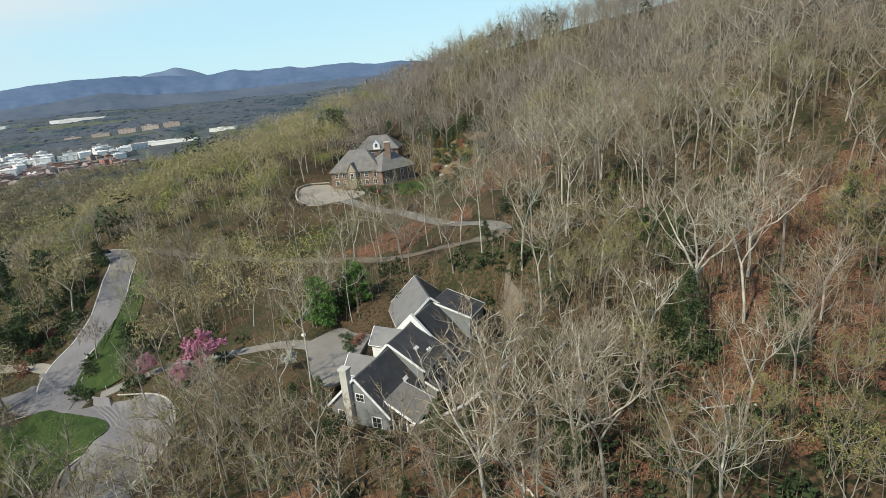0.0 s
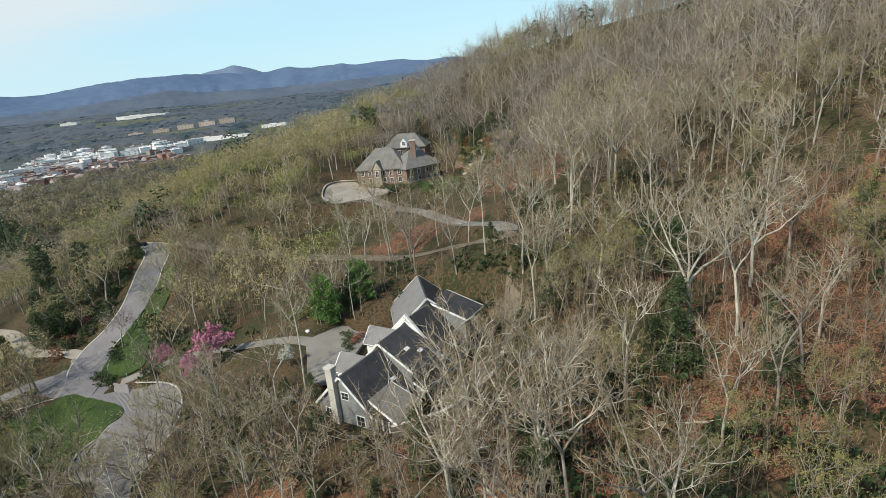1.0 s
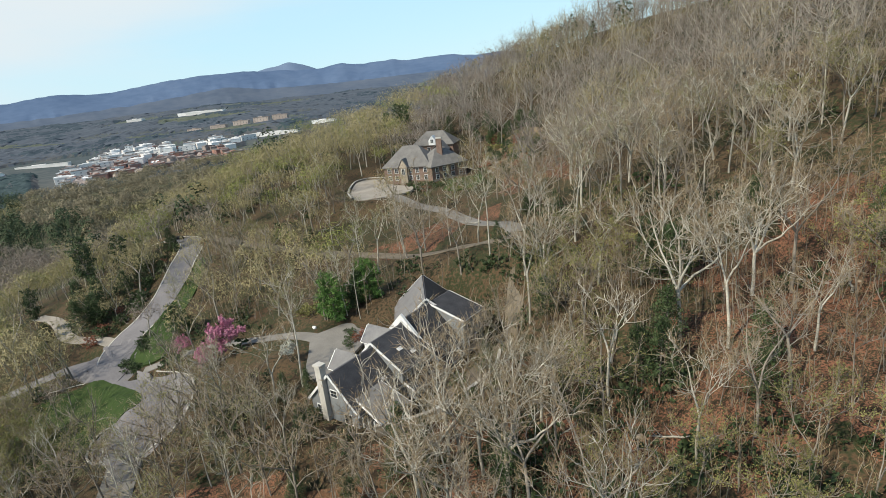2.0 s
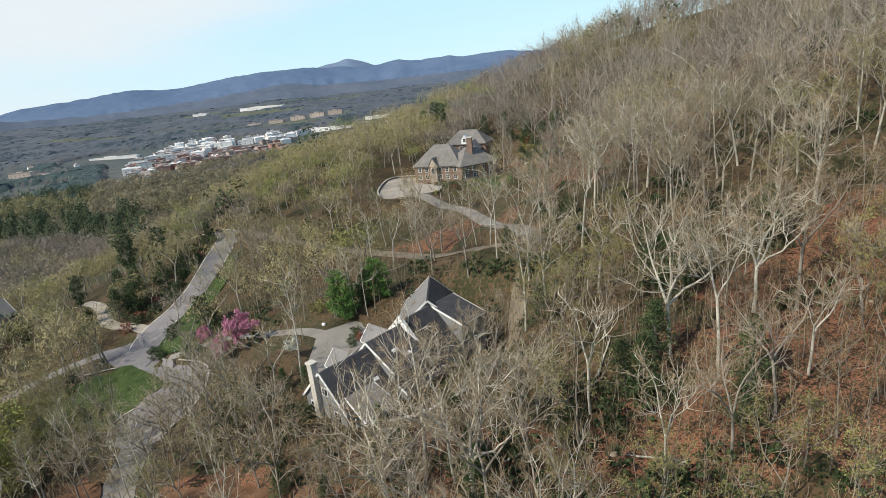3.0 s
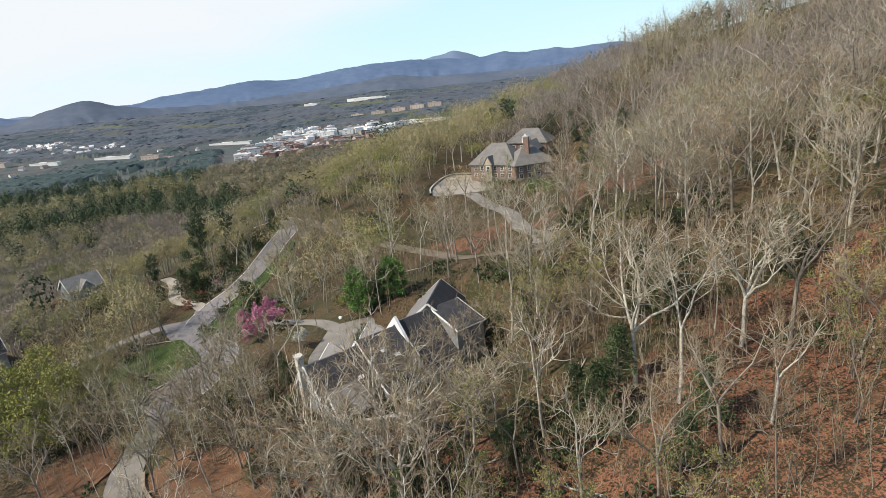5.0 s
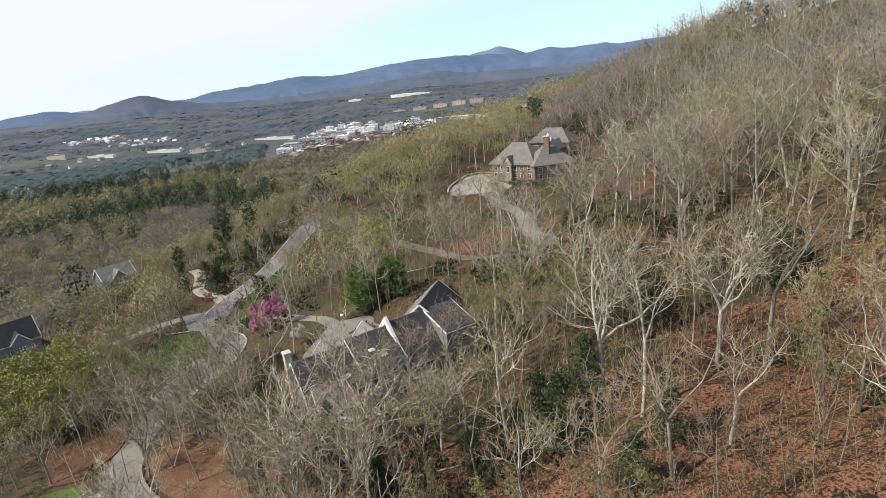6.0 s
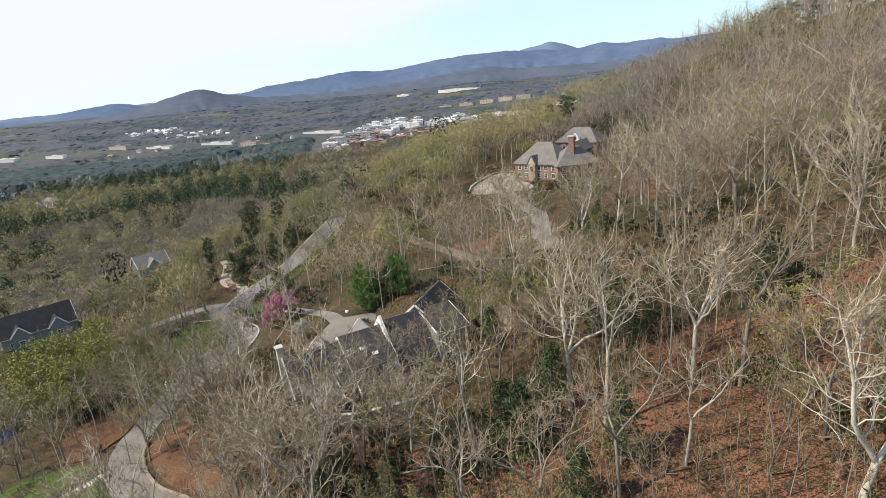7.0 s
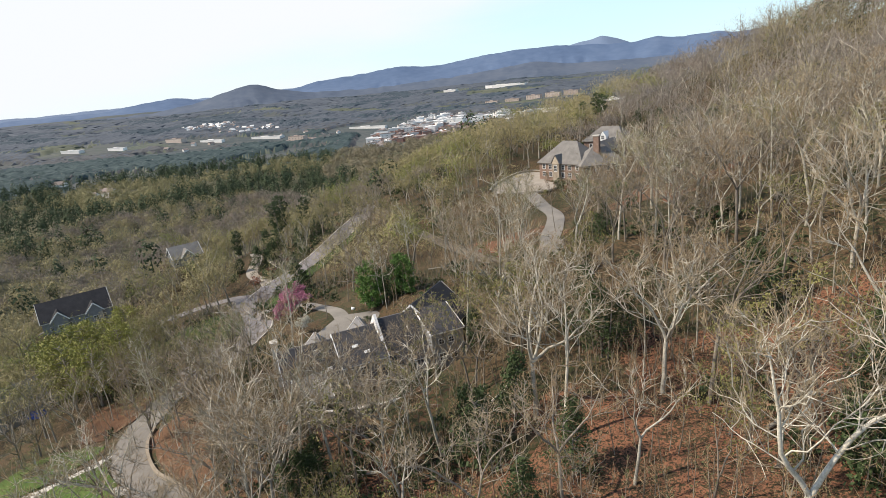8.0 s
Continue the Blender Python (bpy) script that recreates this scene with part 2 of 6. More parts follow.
# The land: heights it is known at, joined by a thin-plate surface.
LAND_SPUR = [
    (-44, 55, -24), (-28, 66, -20), (-9, 76, -14), (14, 62, -9), (28, 79, -5), (39, 87, 2.5), (69, 75, 6),
    (60, 99, 6), (29, 110, 4), (-38, 116, -10), (-20, 150, -5), (15, 132, 7.5), (-104, 131, -24.5), (-75, 105, -22.5),
    (-113, 172, -16), (-52, 228, 2), (-25, 238, 2.5), (-20, 320, 27), (24, 310, 35), (60, 305, 42),
]
LAND_RIM = [
    (-70, 320, 13), (-115, 300, 8), (-155, 280, -7), (130, 200, 55), (130, 90, 32), (150, 300, 70), (20, 30, -18),
    (-60, 20, -32), (-110, 60, -36), (-147, 154, -25), (-117, 198, -10), (-215, 150, -42), (-220, 240, -36), (90, 20, 2),
    (-32, 264, 8), (-40, 360, 31.0), (20, 360, 49.9), (80, 352, 63.5),
]
LAND = LAND_SPUR + LAND_RIM


def kernel(d2):
    return 0.5 * d2 * np.log(d2 + 1e-9)


def fit_land(points):
    p = np.array(points, float)
    xy = p[:, :2] / 100
    n = len(p)
    k = kernel(((xy[:, None] - xy[None]) ** 2).sum(2)) + np.eye(n) * 0.004
    q = np.hstack([np.ones((n, 1)), xy])
    a = np.block([[k, q], [q.T, np.zeros((3, 3))]])
    return xy, np.linalg.solve(a, np.concatenate([p[:, 2], np.zeros(3)]))


LAND_XY, LAND_W = fit_land(LAND)


def smooth(a, b, x):
    s = np.clip((x - a) / (b - a), 0, 1)
    return s * s * (3 - 2 * s)


def far_land(x, y):
    """The valley, rising slowly to the foothills, and the mountain that the spur belongs to."""
    r = np.hypot(x, y)
    z = np.interp(r, [0, 450, 1300, 2000, 2800, 3800, 4900], [-46, -52, -54, -30, 0, 25, 30])
    rough = np.sin(x * 0.013 + 1.3) * np.sin(y * 0.011 + 0.4) * 4 + np.sin(x * 0.004 + y * 0.003) * 5
    return z + rough * smooth(400, 900, r) + 170 * np.exp(-((x - 320) ** 2 + (y - 240) ** 2) / (2 * 190.0 ** 2))


def height(x, y):
    x, y = np.asarray(x, float), np.asarray(y, float)
    d2 = (x[..., None] / 100 - LAND_XY[:, 0]) ** 2 + (y[..., None] / 100 - LAND_XY[:, 1]) ** 2
    n = len(LAND_XY)
    near = (kernel(d2) * LAND_W[:n]).sum(-1) + LAND_W[n] + LAND_W[n + 1] * x / 100 + LAND_W[n + 2] * y / 100
    w = smooth(190, 380, np.hypot((x + 10), (y - 160)))
    return near * (1 - w) + far_land(x, y) * w


# ---- helpers of the scene ----
def mesh_of(name, bm, *materials):
    me = bpy.data.meshes.new(name)
    bm.to_mesh(me)
    bm.free()
    for m in materials:
        me.materials.append(m)
    return me


def part(name, bm, material, parent, label=""):
    ob = new(name, mesh_of(name, bm, material))
    ob.parent = parent
    return tagged(ob, label)


def thing(name, m, label, category, group=""):
    ob = new(name)
    ob.matrix_basis = m
    ob.empty_display_size = 0.2
    return tagged(ob, label, category, group)


def raw_mesh(name, verts, faces, materials, indices=None):
    me = bpy.data.meshes.new(name)
    me.from_pydata([tuple(v) for v in verts], [], [tuple(f) for f in faces])
    for m in materials:
        me.materials.append(m)
    if indices is not None:
        me.polygons.foreach_set("material_index", np.asarray(indices, dtype=np.int32))
    return me


def box(bm, x0, x1, y0, y1, z0, z1):
    v = [bm.verts.new(p) for p in ((x0, y0, z0), (x1, y0, z0), (x1, y1, z0), (x0, y1, z0), (x0, y0, z1), (x1, y0, z1), (x1, y1, z1), (x0, y1, z1))]
    for f in ((3, 2, 1, 0), (4, 5, 6, 7), (0, 1, 5, 4), (1, 2, 6, 5), (2, 3, 7, 6), (3, 0, 4, 7)):
        bm.faces.new([v[i] for i in f])
    return v


def boxed(*dims):
    bm = bmesh.new()
    box(bm, *dims)
    return bm


def prism(bm, ring, away):
    """A closed solid: the flat ring of points, pushed along the vector away."""
    a = [bm.verts.new(p) for p in ring]
    b = [bm.verts.new(Vector(p) + Vector(away)) for p in ring]
    bm.faces.new(a[::-1]), bm.faces.new(b)
    for i in range(len(a)):
        j = (i + 1) % len(a)
        bm.faces.new((a[i], a[j], b[j], b[i]))
    bmesh.ops.recalc_face_normals(bm, faces=bm.faces[:])


def solid(ring, away):
    bm = bmesh.new()
    prism(bm, ring, away)
    return bm


# ---- roads: centre lines in plan, with half widths ----
ROADS = {}
ROADS["main"] = ([(-172, 228), (-152, 222), (-137, 213), (-126, 204.5), (-120.5, 195), (-117, 184), (-113, 173), (-109.5, 162), (-108.3, 151), (-109, 141), (-106, 131), (-95, 119)], 4.2)
ROADS["bulb"] = ([(-94, 118), (-82, 112), (-73, 103), (-69, 92), (-64, 83), (-59, 74), (-53, 67), (-47, 63), (-40, 60.5), (-30, 59), (-20, 59), (-8, 57), (6, 51)], 3.2)
ROADS["west"] = ([(-104, 130), (-113, 131), (-123, 128.5), (-133.4, 121.6), (-144, 111), (-155, 99), (-170, 84), (-186, 66)], 2.8)
ROADS["drive_a"] = ([(-88, 121), (-81, 124), (-69, 125), (-55, 121), (-43, 117), (-33, 112), (-26, 107)], 1.9)
ROADS["drive_b"] = ([(-118, 204), (-95, 191), (-73, 181), (-51, 171), (-31, 161), (-16, 150), (-4, 141), (5, 134.5), (10.5, 132.5), (12, 137), (7.5, 146), (1, 156), (-8, 174), (-17, 190), (-29, 202), (-46, 215)], 2.7)
ROADS["drive_e"] = ([(-110, 138), (-121, 142.5), (-130, 143.8), (-138.5, 147.5), (-147, 154.5), (-157, 161.5), (-172, 169)], 2.3)
ROADS["drive_d"] = ([(-49.5, 61.5), (-50.5, 56), (-52.5, 51), (-56, 45), (-62, 36)], 1.0)


def glide(points, step=1.5):
    """Points on a smooth curve through the given ones."""
    p = np.array(points, float)
    p = np.vstack([2 * p[0] - p[1], p, 2 * p[-1] - p[-2]])
    out = []
    for i in range(1, len(p) - 2):
        n = max(2, int(np.linalg.norm(p[i + 1] - p[i]) / step))
        for k in range(n):
            t = k / n
            out.append(0.5 * (2 * p[i] + (p[i + 1] - p[i - 1]) * t + (2 * p[i - 1] - 5 * p[i] + 4 * p[i + 1] - p[i + 2]) * t * t + (3 * p[i] - p[i - 1] - 3 * p[i + 1] + p[i + 2]) * t ** 3))
    out.append(p[-2])
    return np.array(out)


LINES = {k: (glide(p), w) for k, (p, w) in ROADS.items()}
# flat places: centre, half sizes, height, turn
PADS = [(-27, 107, 8, 9, -9.2, 26), (-7, 97, 11, 21, -11.5, 26), (-51, 226, 13, 21, 1.6, 0), (-33, 242, 17, 9, 2.5, 0), (-32, 264, 12, 7, 8.0, 0), (-172, 90, 8, 13, -31.5, 0), (-189, 143, 8, 8, -26, 0)]
ROAD_P = np.vstack([l for l, w in LINES.values()])
ROAD_W = np.concatenate([np.full(len(l), w) for l, w in LINES.values()])
bare_height = height


def padded(x, y, z):
    """The land's height z, levelled under the flat places."""
    for px, py, a, b, h, turn in PADS:
        c, s = math.cos(radians(turn)), math.sin(radians(turn))
        u, v = (x - px) * c - (y - py) * s, (x - px) * s + (y - py) * c
        d = np.maximum(np.abs(u) - a, np.abs(v) - b)
        k = 1 - smooth(0, 9, d)
        z = z * (1 - k) + h * k
    return z


def roll_height(line):
    z = padded(line[:, 0], line[:, 1], bare_height(line[:, 0], line[:, 1]))
    k = np.ones(9) / 9
    return np.convolve(np.pad(z, 4, mode="edge"), k, "valid")


ROAD_Z = np.concatenate([roll_height(l) for l, w in LINES.values()])


def land(x, y):
    """The height of the finished ground: the land, cut level under roads and flat places."""
    x, y = np.atleast_1d(np.asarray(x, float)), np.atleast_1d(np.asarray(y, float))
    z = padded(x, y, bare_height(x, y))
    near = (x > -190) & (x < 40) & (y > 0) & (y < 310)
    if near.any():
        xs, ys, zs = x[near], y[near], z[near].copy()
        for i in range(0, len(xs), 4000):
            sl = slice(i, i + 4000)
            d = np.hypot(xs[sl, None] - ROAD_P[:, 0], ys[sl, None] - ROAD_P[:, 1]) - ROAD_W
            j = d.argmin(1)
            k = 1 - smooth(0.6, 5.0, d[np.arange(len(j)), j])
            zs[sl] = zs[sl] * (1 - k) + ROAD_Z[j] * k
        z[near] = zs
    return z


def off_road(x, y):
    return (np.hypot(x - ROAD_P[:, 0], y - ROAD_P[:, 1]) - ROAD_W).min()


def lone(x, y):
    return float(land(x, y)[0])


# ---- ground: one sheet, fine near the houses, coarse towards the mountains ----
def spaced(lo, hi, step, far):
    a = [lo]
    s = step
    while a[-1] > -far:
        s *= 1.17
        a.append(a[-1] - s)
    b = [hi]
    s = step
    while b[-1] < far:
        s *= 1.17
        b.append(b[-1] + s)
    return np.array(a[:0:-1] + list(np.arange(lo, hi, step)) + b)


def build_ground():
    xs, ys = spaced(-180, 130, 2.0, 4800), spaced(30, 330, 2.0, 4800)
    gx, gy = np.meshgrid(xs, ys)
    z = land(gx.ravel(), gy.ravel())
    n = np.array([noise.noise(Vector((a * 0.11, b * 0.11, 0))) for a, b in zip(gx.ravel(), gy.ravel())])
    flat = np.zeros(len(z))
    near = (np.abs(gx.ravel() + 40) < 150) & (gy.ravel() > 20) & (gy.ravel() < 310)
    idx = np.where(near)[0]
    for i in range(0, len(idx), 4000):
        s = idx[i:i + 4000]
        d = (np.hypot(gx.ravel()[s, None] - ROAD_P[:, 0], gy.ravel()[s, None] - ROAD_P[:, 1]) - ROAD_W).min(1)
        flat[s] = 1 - smooth(0.5, 4, d)
        z[s] -= 0.16 * (1 - smooth(0.0, 2.4, d))
    z += n * 0.35 * (1 - flat)
    for px, py, a, b, h, turn in PADS:
        c, s = math.cos(radians(turn)), math.sin(radians(turn))
        u, v = (gx.ravel() - px) * c - (gy.ravel() - py) * s, (gx.ravel() - px) * s + (gy.ravel() - py) * c
        inside = np.maximum(np.abs(u) - a, np.abs(v) - b) < 0
        z[inside] = np.minimum(z[inside], h - 0.1)
    w = len(xs)
    faces = [(j * w + i, j * w + i + 1, j * w + w + i + 1, j * w + w + i) for j in range(len(ys) - 1) for i in range(w - 1)]
    mid = np.array([(0.5 * (xs[i] + xs[i + 1]), 0.5 * (ys[j] + ys[j + 1])) for j in range(len(ys) - 1) for i in range(w - 1)])
    # beyond 950 m the floor takes the colour that has haze in it
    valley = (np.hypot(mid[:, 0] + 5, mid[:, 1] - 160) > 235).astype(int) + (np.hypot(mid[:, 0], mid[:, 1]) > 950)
    for cx, cy, rx, ry in ((14, 70, 18, 12), (64, 84, 32, 24), (80, 106, 26, 22), (54, 104, 16, 12), (0, 76, 12, 8), (40, 74, 16, 14), (-34, 70, 20, 8), (20, 190, 18, 22), (-15, 165, 22, 12), (-75, 70, 14, 10)):
        d = np.hypot((mid[:, 0] - cx) / rx, (mid[:, 1] - cy) / ry)
        for i in np.where(d < 1.25)[0]:
            if d[i] + 0.7 * noise.noise(Vector((mid[i, 0] * 0.13, mid[i, 1] * 0.13, 7))) < 0.8:
                valley[i] = 3
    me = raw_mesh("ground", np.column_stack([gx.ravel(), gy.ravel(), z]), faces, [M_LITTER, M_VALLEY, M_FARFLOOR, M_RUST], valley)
    me.polygons.foreach_set("use_smooth", np.ones(len(faces), dtype=bool))
    tagged(new("ground", me), "rust-brown leaf litter on a steep wooded hillside", "ground", kind="structure")


build_ground()


def strip(name, line, half, material, label, lift=0.05, kerb=0.0, z=None):
    """A paved strip along a centre line, 12 cm thick, with raised kerbs as parts of it."""
    t = np.gradient(line, axis=0)
    t /= np.linalg.norm(t, axis=1)[:, None]
    nrm = np.column_stack([t[:, 1], -t[:, 0]])
    zc = (roll_height(line) if z is None else z) + lift
    ob = new(name, ribbon(name, line, nrm, zc, [(-half, -0.15), (-half, 0), (-half * 0.4, 0.05), (half * 0.4, 0.05), (half, 0), (half, -0.15)], material))
    tagged(ob, label, "road", kind="structure")
    if kerb:
        for side in (-1, 1):
            a, b = side * half, side * (half + kerb)
            k = new("kerb", ribbon("kerb", line, nrm, zc, [(a, -0.15), (a, 0.11), (b, 0.13), (b, -0.25)][::side], M_KERB))
            k.parent = ob
    return ob


def ribbon(name, line, nrm, zc, profile, material):
    verts, faces = [], []
    m = len(profile)
    for p, n, z in zip(line, nrm, zc):
        for o, dz in profile:
            verts.append((p[0] + n[0] * o, p[1] + n[1] * o, z + dz))
    for i in range(len(line) - 1):
        for k in range(m - 1):
            faces.append((i * m + k, i * m + k + 1, i * m + m + k + 1, i * m + m + k))
    return raw_mesh(name, verts, faces, [material])


def patch(name, centre, ring, lift, material, label, category, rings=5, level=None, rim=0.0):
    """A sheet that lies on the ground inside a ring of points seen from its centre; rim: height of a kerb round it."""
    ring = glide(list(ring) + [ring[0]], 1.2)[:-1]
    if np.sum(ring[:, 0] * np.roll(ring[:, 1], -1) - np.roll(ring[:, 0], -1) * ring[:, 1]) < 0:
        ring = ring[::-1]
    verts, faces = [], []
    n = len(ring)
    c = np.array(centre, float)
    for k in range(1, rings + 1):
        for p in ring:
            q = c + (p - c) * k / rings
            verts.append((q[0], q[1], (lone(*q) if level is None else level) + lift))
    for p, v in zip(ring, verts[-n:]):
        verts.append((p[0], p[1], v[2] - 0.6 if level is not None else lone(*p) - 0.3))
    verts.append((c[0], c[1], (lone(*c) if level is None else level) + lift))
    for k in range(rings):
        for i in range(n):
            j = (i + 1) % n
            faces.append((k * n + i, (k + 1) * n + i, (k + 1) * n + j, k * n + j))
    faces += [(len(verts) - 1, i, (i + 1) % n) for i in range(n)]
    ob = new(name, raw_mesh(name, verts, faces, [material]))
    tagged(ob, label, category, kind="structure")
    if rim:
        line = np.vstack([ring, ring[:1]])
        t = np.gradient(line, axis=0)
        t /= np.linalg.norm(t, axis=1)[:, None] + 1e-9
        nrm = np.column_stack([t[:, 1], -t[:, 0]])
        zc = np.array([(lone(*p) if level is None else level) for p in line]) + lift
        k = new("kerb", ribbon("kerb", line, nrm, zc, [(-0.22, -0.3), (-0.22, rim), (0.22, rim), (0.22, -0.3)], M_KERB))
        k.parent = ob
    return ob


def build_roads():
    strip("road", LINES["main"][0], 4.2, M_ASPHALT, "worn grey asphalt road with pale kerbs climbing through woods", kerb=0.35)
    strip("road", LINES["bulb"][0], 3.2, M_LANE, "grey asphalt lane curving down past the turning circle", lift=0.03, kerb=0.0)
    strip("road", LINES["west"][0], 2.8, M_ASPHALT, "grey asphalt lane dropping away below the junction", lift=0.02)
    strip("driveway", LINES["drive_a"][0], 1.9, M_COURT, "pale concrete driveway leading to the grey house", lift=0.07)
    climb = LINES["drive_b"][0]
    bend_at = int(climb[:, 0].argmax())
    heights = roll_height(climb)
    strip("driveway", climb[:bend_at + 1], 2.5, M_GRAVEL, "brown gravel track running through the woods below the brick house", lift=0.07, z=heights[:bend_at + 1])
    strip("driveway", climb[bend_at:], 2.7, M_COURT, "pale driveway climbing to the court of the brick house", lift=0.09, z=heights[bend_at:])
    strip("driveway", LINES["drive_e"][0], 2.3, M_CONCRETE, "pale curved concrete driveway off the road", lift=0.25)
    strip("footpath", LINES["drive_d"][0], 1.0, M_KERB, "straight pale concrete path across a lawn", lift=0.10)
    patch("road_junction", (-106, 129.5), [(-114, 138), (-104, 141), (-100.5, 134), (-97, 125), (-95.5, 117.5), (-103, 119), (-110, 122), (-118, 127.5)], 0.24, M_ASPHALT, "wide asphalt junction of two lanes", "road")
    patch("turning_circle", (-71, 100), [(-91, 121), (-80, 117.5), (-72, 115), (-65, 110), (-60, 102), (-58.5, 94), (-61, 88), (-66, 84.5), (-72, 85.5), (-78, 90), (-81, 96), (-78.5, 103), (-80.5, 108.5), (-88, 114), (-96, 118)], 0.24, M_ASPHALT, "wide grey asphalt turning circle with pale kerb", "road", rings=9)
    strip("kerb", glide([(-82, 118.6), (-73, 115.6), (-65.5, 110.4), (-60, 102.2), (-58.3, 94), (-60.8, 85.8)]), 0.2, M_KERB, "pale concrete kerb round the turning circle", lift=0.42)
    patch("lawn", (-92, 103), [(-100, 119.5), (-88, 114), (-80.3, 109.6), (-77, 105), (-79, 100), (-81.3, 95.6), (-80, 90.5), (-84, 86), (-96, 84), (-110, 92), (-118, 104), (-116, 116)], 0.42, M_GRASS, "green lawn inside the road bend running down to the woods", "lawn", rings=8)
    strip("kerb", glide([(-118, 118.5), (-109, 120.8), (-100, 119.3), (-88, 114), (-80.3, 109.6), (-77, 105), (-79, 100), (-81.3, 95.6), (-79, 90), (-74, 86.4), (-67, 85)]), 0.2, M_KERB, "pale concrete kerb between lawn and turning circle", lift=0.42)
    patch("lawn", (-100, 142), [(-105, 160), (-107.5, 172), (-111, 184), (-107, 184), (-101, 172), (-97, 159), (-94, 146), (-89, 135), (-85.5, 126.5), (-93, 123.5), (-101.5, 132), (-104, 146)], 0.3, M_GRASS, "sloping green roadside lawn", "lawn")
    patch("lawn", (-61, 51), [(-53.5, 59), (-56, 61), (-64, 58), (-73, 51), (-72, 40), (-64, 38), (-57.5, 46)], 0.2, M_GRASSLIT, "bright green lawn beside the footpath", "lawn")
    patch("lawn", (-43, 50), [(-48.5, 58.5), (-41, 57), (-32, 55.5), (-26, 48), (-34, 40), (-48, 40), (-53, 46)], 0.2, M_GRASSLIT, "bright green lawn inside the lane's bend", "lawn")
    patch("bank", (-27, 66.5), [(-49, 70.5), (-42, 73), (-29, 73), (-10, 70), (3, 65), (-10, 61.5), (-24, 63), (-38, 65)], 0.28, M_STRAW, "bare bank of rust-red pine straw beside the lane", "ground")
    patch("bank", (-67, 66), [(-58, 63), (-69, 59), (-79, 66), (-75, 73), (-65, 75), (-59, 69)], 0.28, M_STRAW, "bare bank of rust-red pine straw beside the lane", "ground")
    patch("parking_court", (-27.5, 108), [(-34, 112), (-30.6, 115.8), (-27.5, 118.8), (-22, 119.5), (-19.5, 116), (-20.5, 107), (-22, 97), (-25, 93.5), (-28.5, 97), (-31, 104)], 0.2, M_COURT, "pale concrete parking court before the garages", "road", level=-9.2)
    patch("parking_court", (-51, 226), [(-40, 209.5), (-48, 205), (-54, 207), (-59, 217), (-63, 232), (-64.5, 243), (-61, 248), (-54, 247), (-49.5, 238), (-44, 231), (-35, 225), (-34, 215)], 0.2, M_CONCRETE, "pale gravel parking court of the brick house", "road", level=1.6)
    patch("bank", (4, 238), [(-5, 228), (-8, 240), (-6, 252), (2, 260), (12, 262), (18, 254), (16, 240), (12, 226), (4, 218)], 0.3, M_STRAW2, "open bank of tan soil and planting beside the brick house", "ground")
    patch("driveway_apron", (-119, 77), [(-112, 71.5), (-117, 72), (-128, 82.5), (-124, 85), (-116, 80), (-110, 75)], 0.3, M_CONCRETE, "pale concrete driveway among trees below the lane", "road")
    patch("gravel_walk", (7.5, 103), [(-0.5, 88), (3.5, 92), (8, 100), (12, 110), (15, 119), (11.5, 119.5), (8, 111), (5, 104), (1, 95), (-2.5, 90)], 0.15, M_GRAVEL, "grey gravel walk along the grey house", "road")
    patch("lawn", (-14, 222), [(-24, 228), (-14, 232), (-6, 224), (-5, 212), (-13, 210), (-22, 218)], 0.15, M_GRASS, "small green terrace lawn by the brick house", "lawn")


build_roads()


# ---- trees ----
def fast_mesh(name, verts, tris, materials, indices=None):
    verts, tris = np.asarray(verts, np.float32), np.asarray(tris, np.int32)
    me = bpy.data.meshes.new(name)
    me.vertices.add(len(verts)), me.loops.add(tris.size), me.polygons.add(len(tris))
    me.vertices.foreach_set("co", verts.ravel())
    me.loops.foreach_set("vertex_index", tris.ravel())
    me.polygons.foreach_set("loop_start", np.arange(0, tris.size, 3, dtype=np.int32))
    for m in materials:
        me.materials.append(m)
    if indices is not None:
        me.polygons.foreach_set("material_index", np.asarray(indices, np.int32))
    me.update(calc_edges=True)
    return me


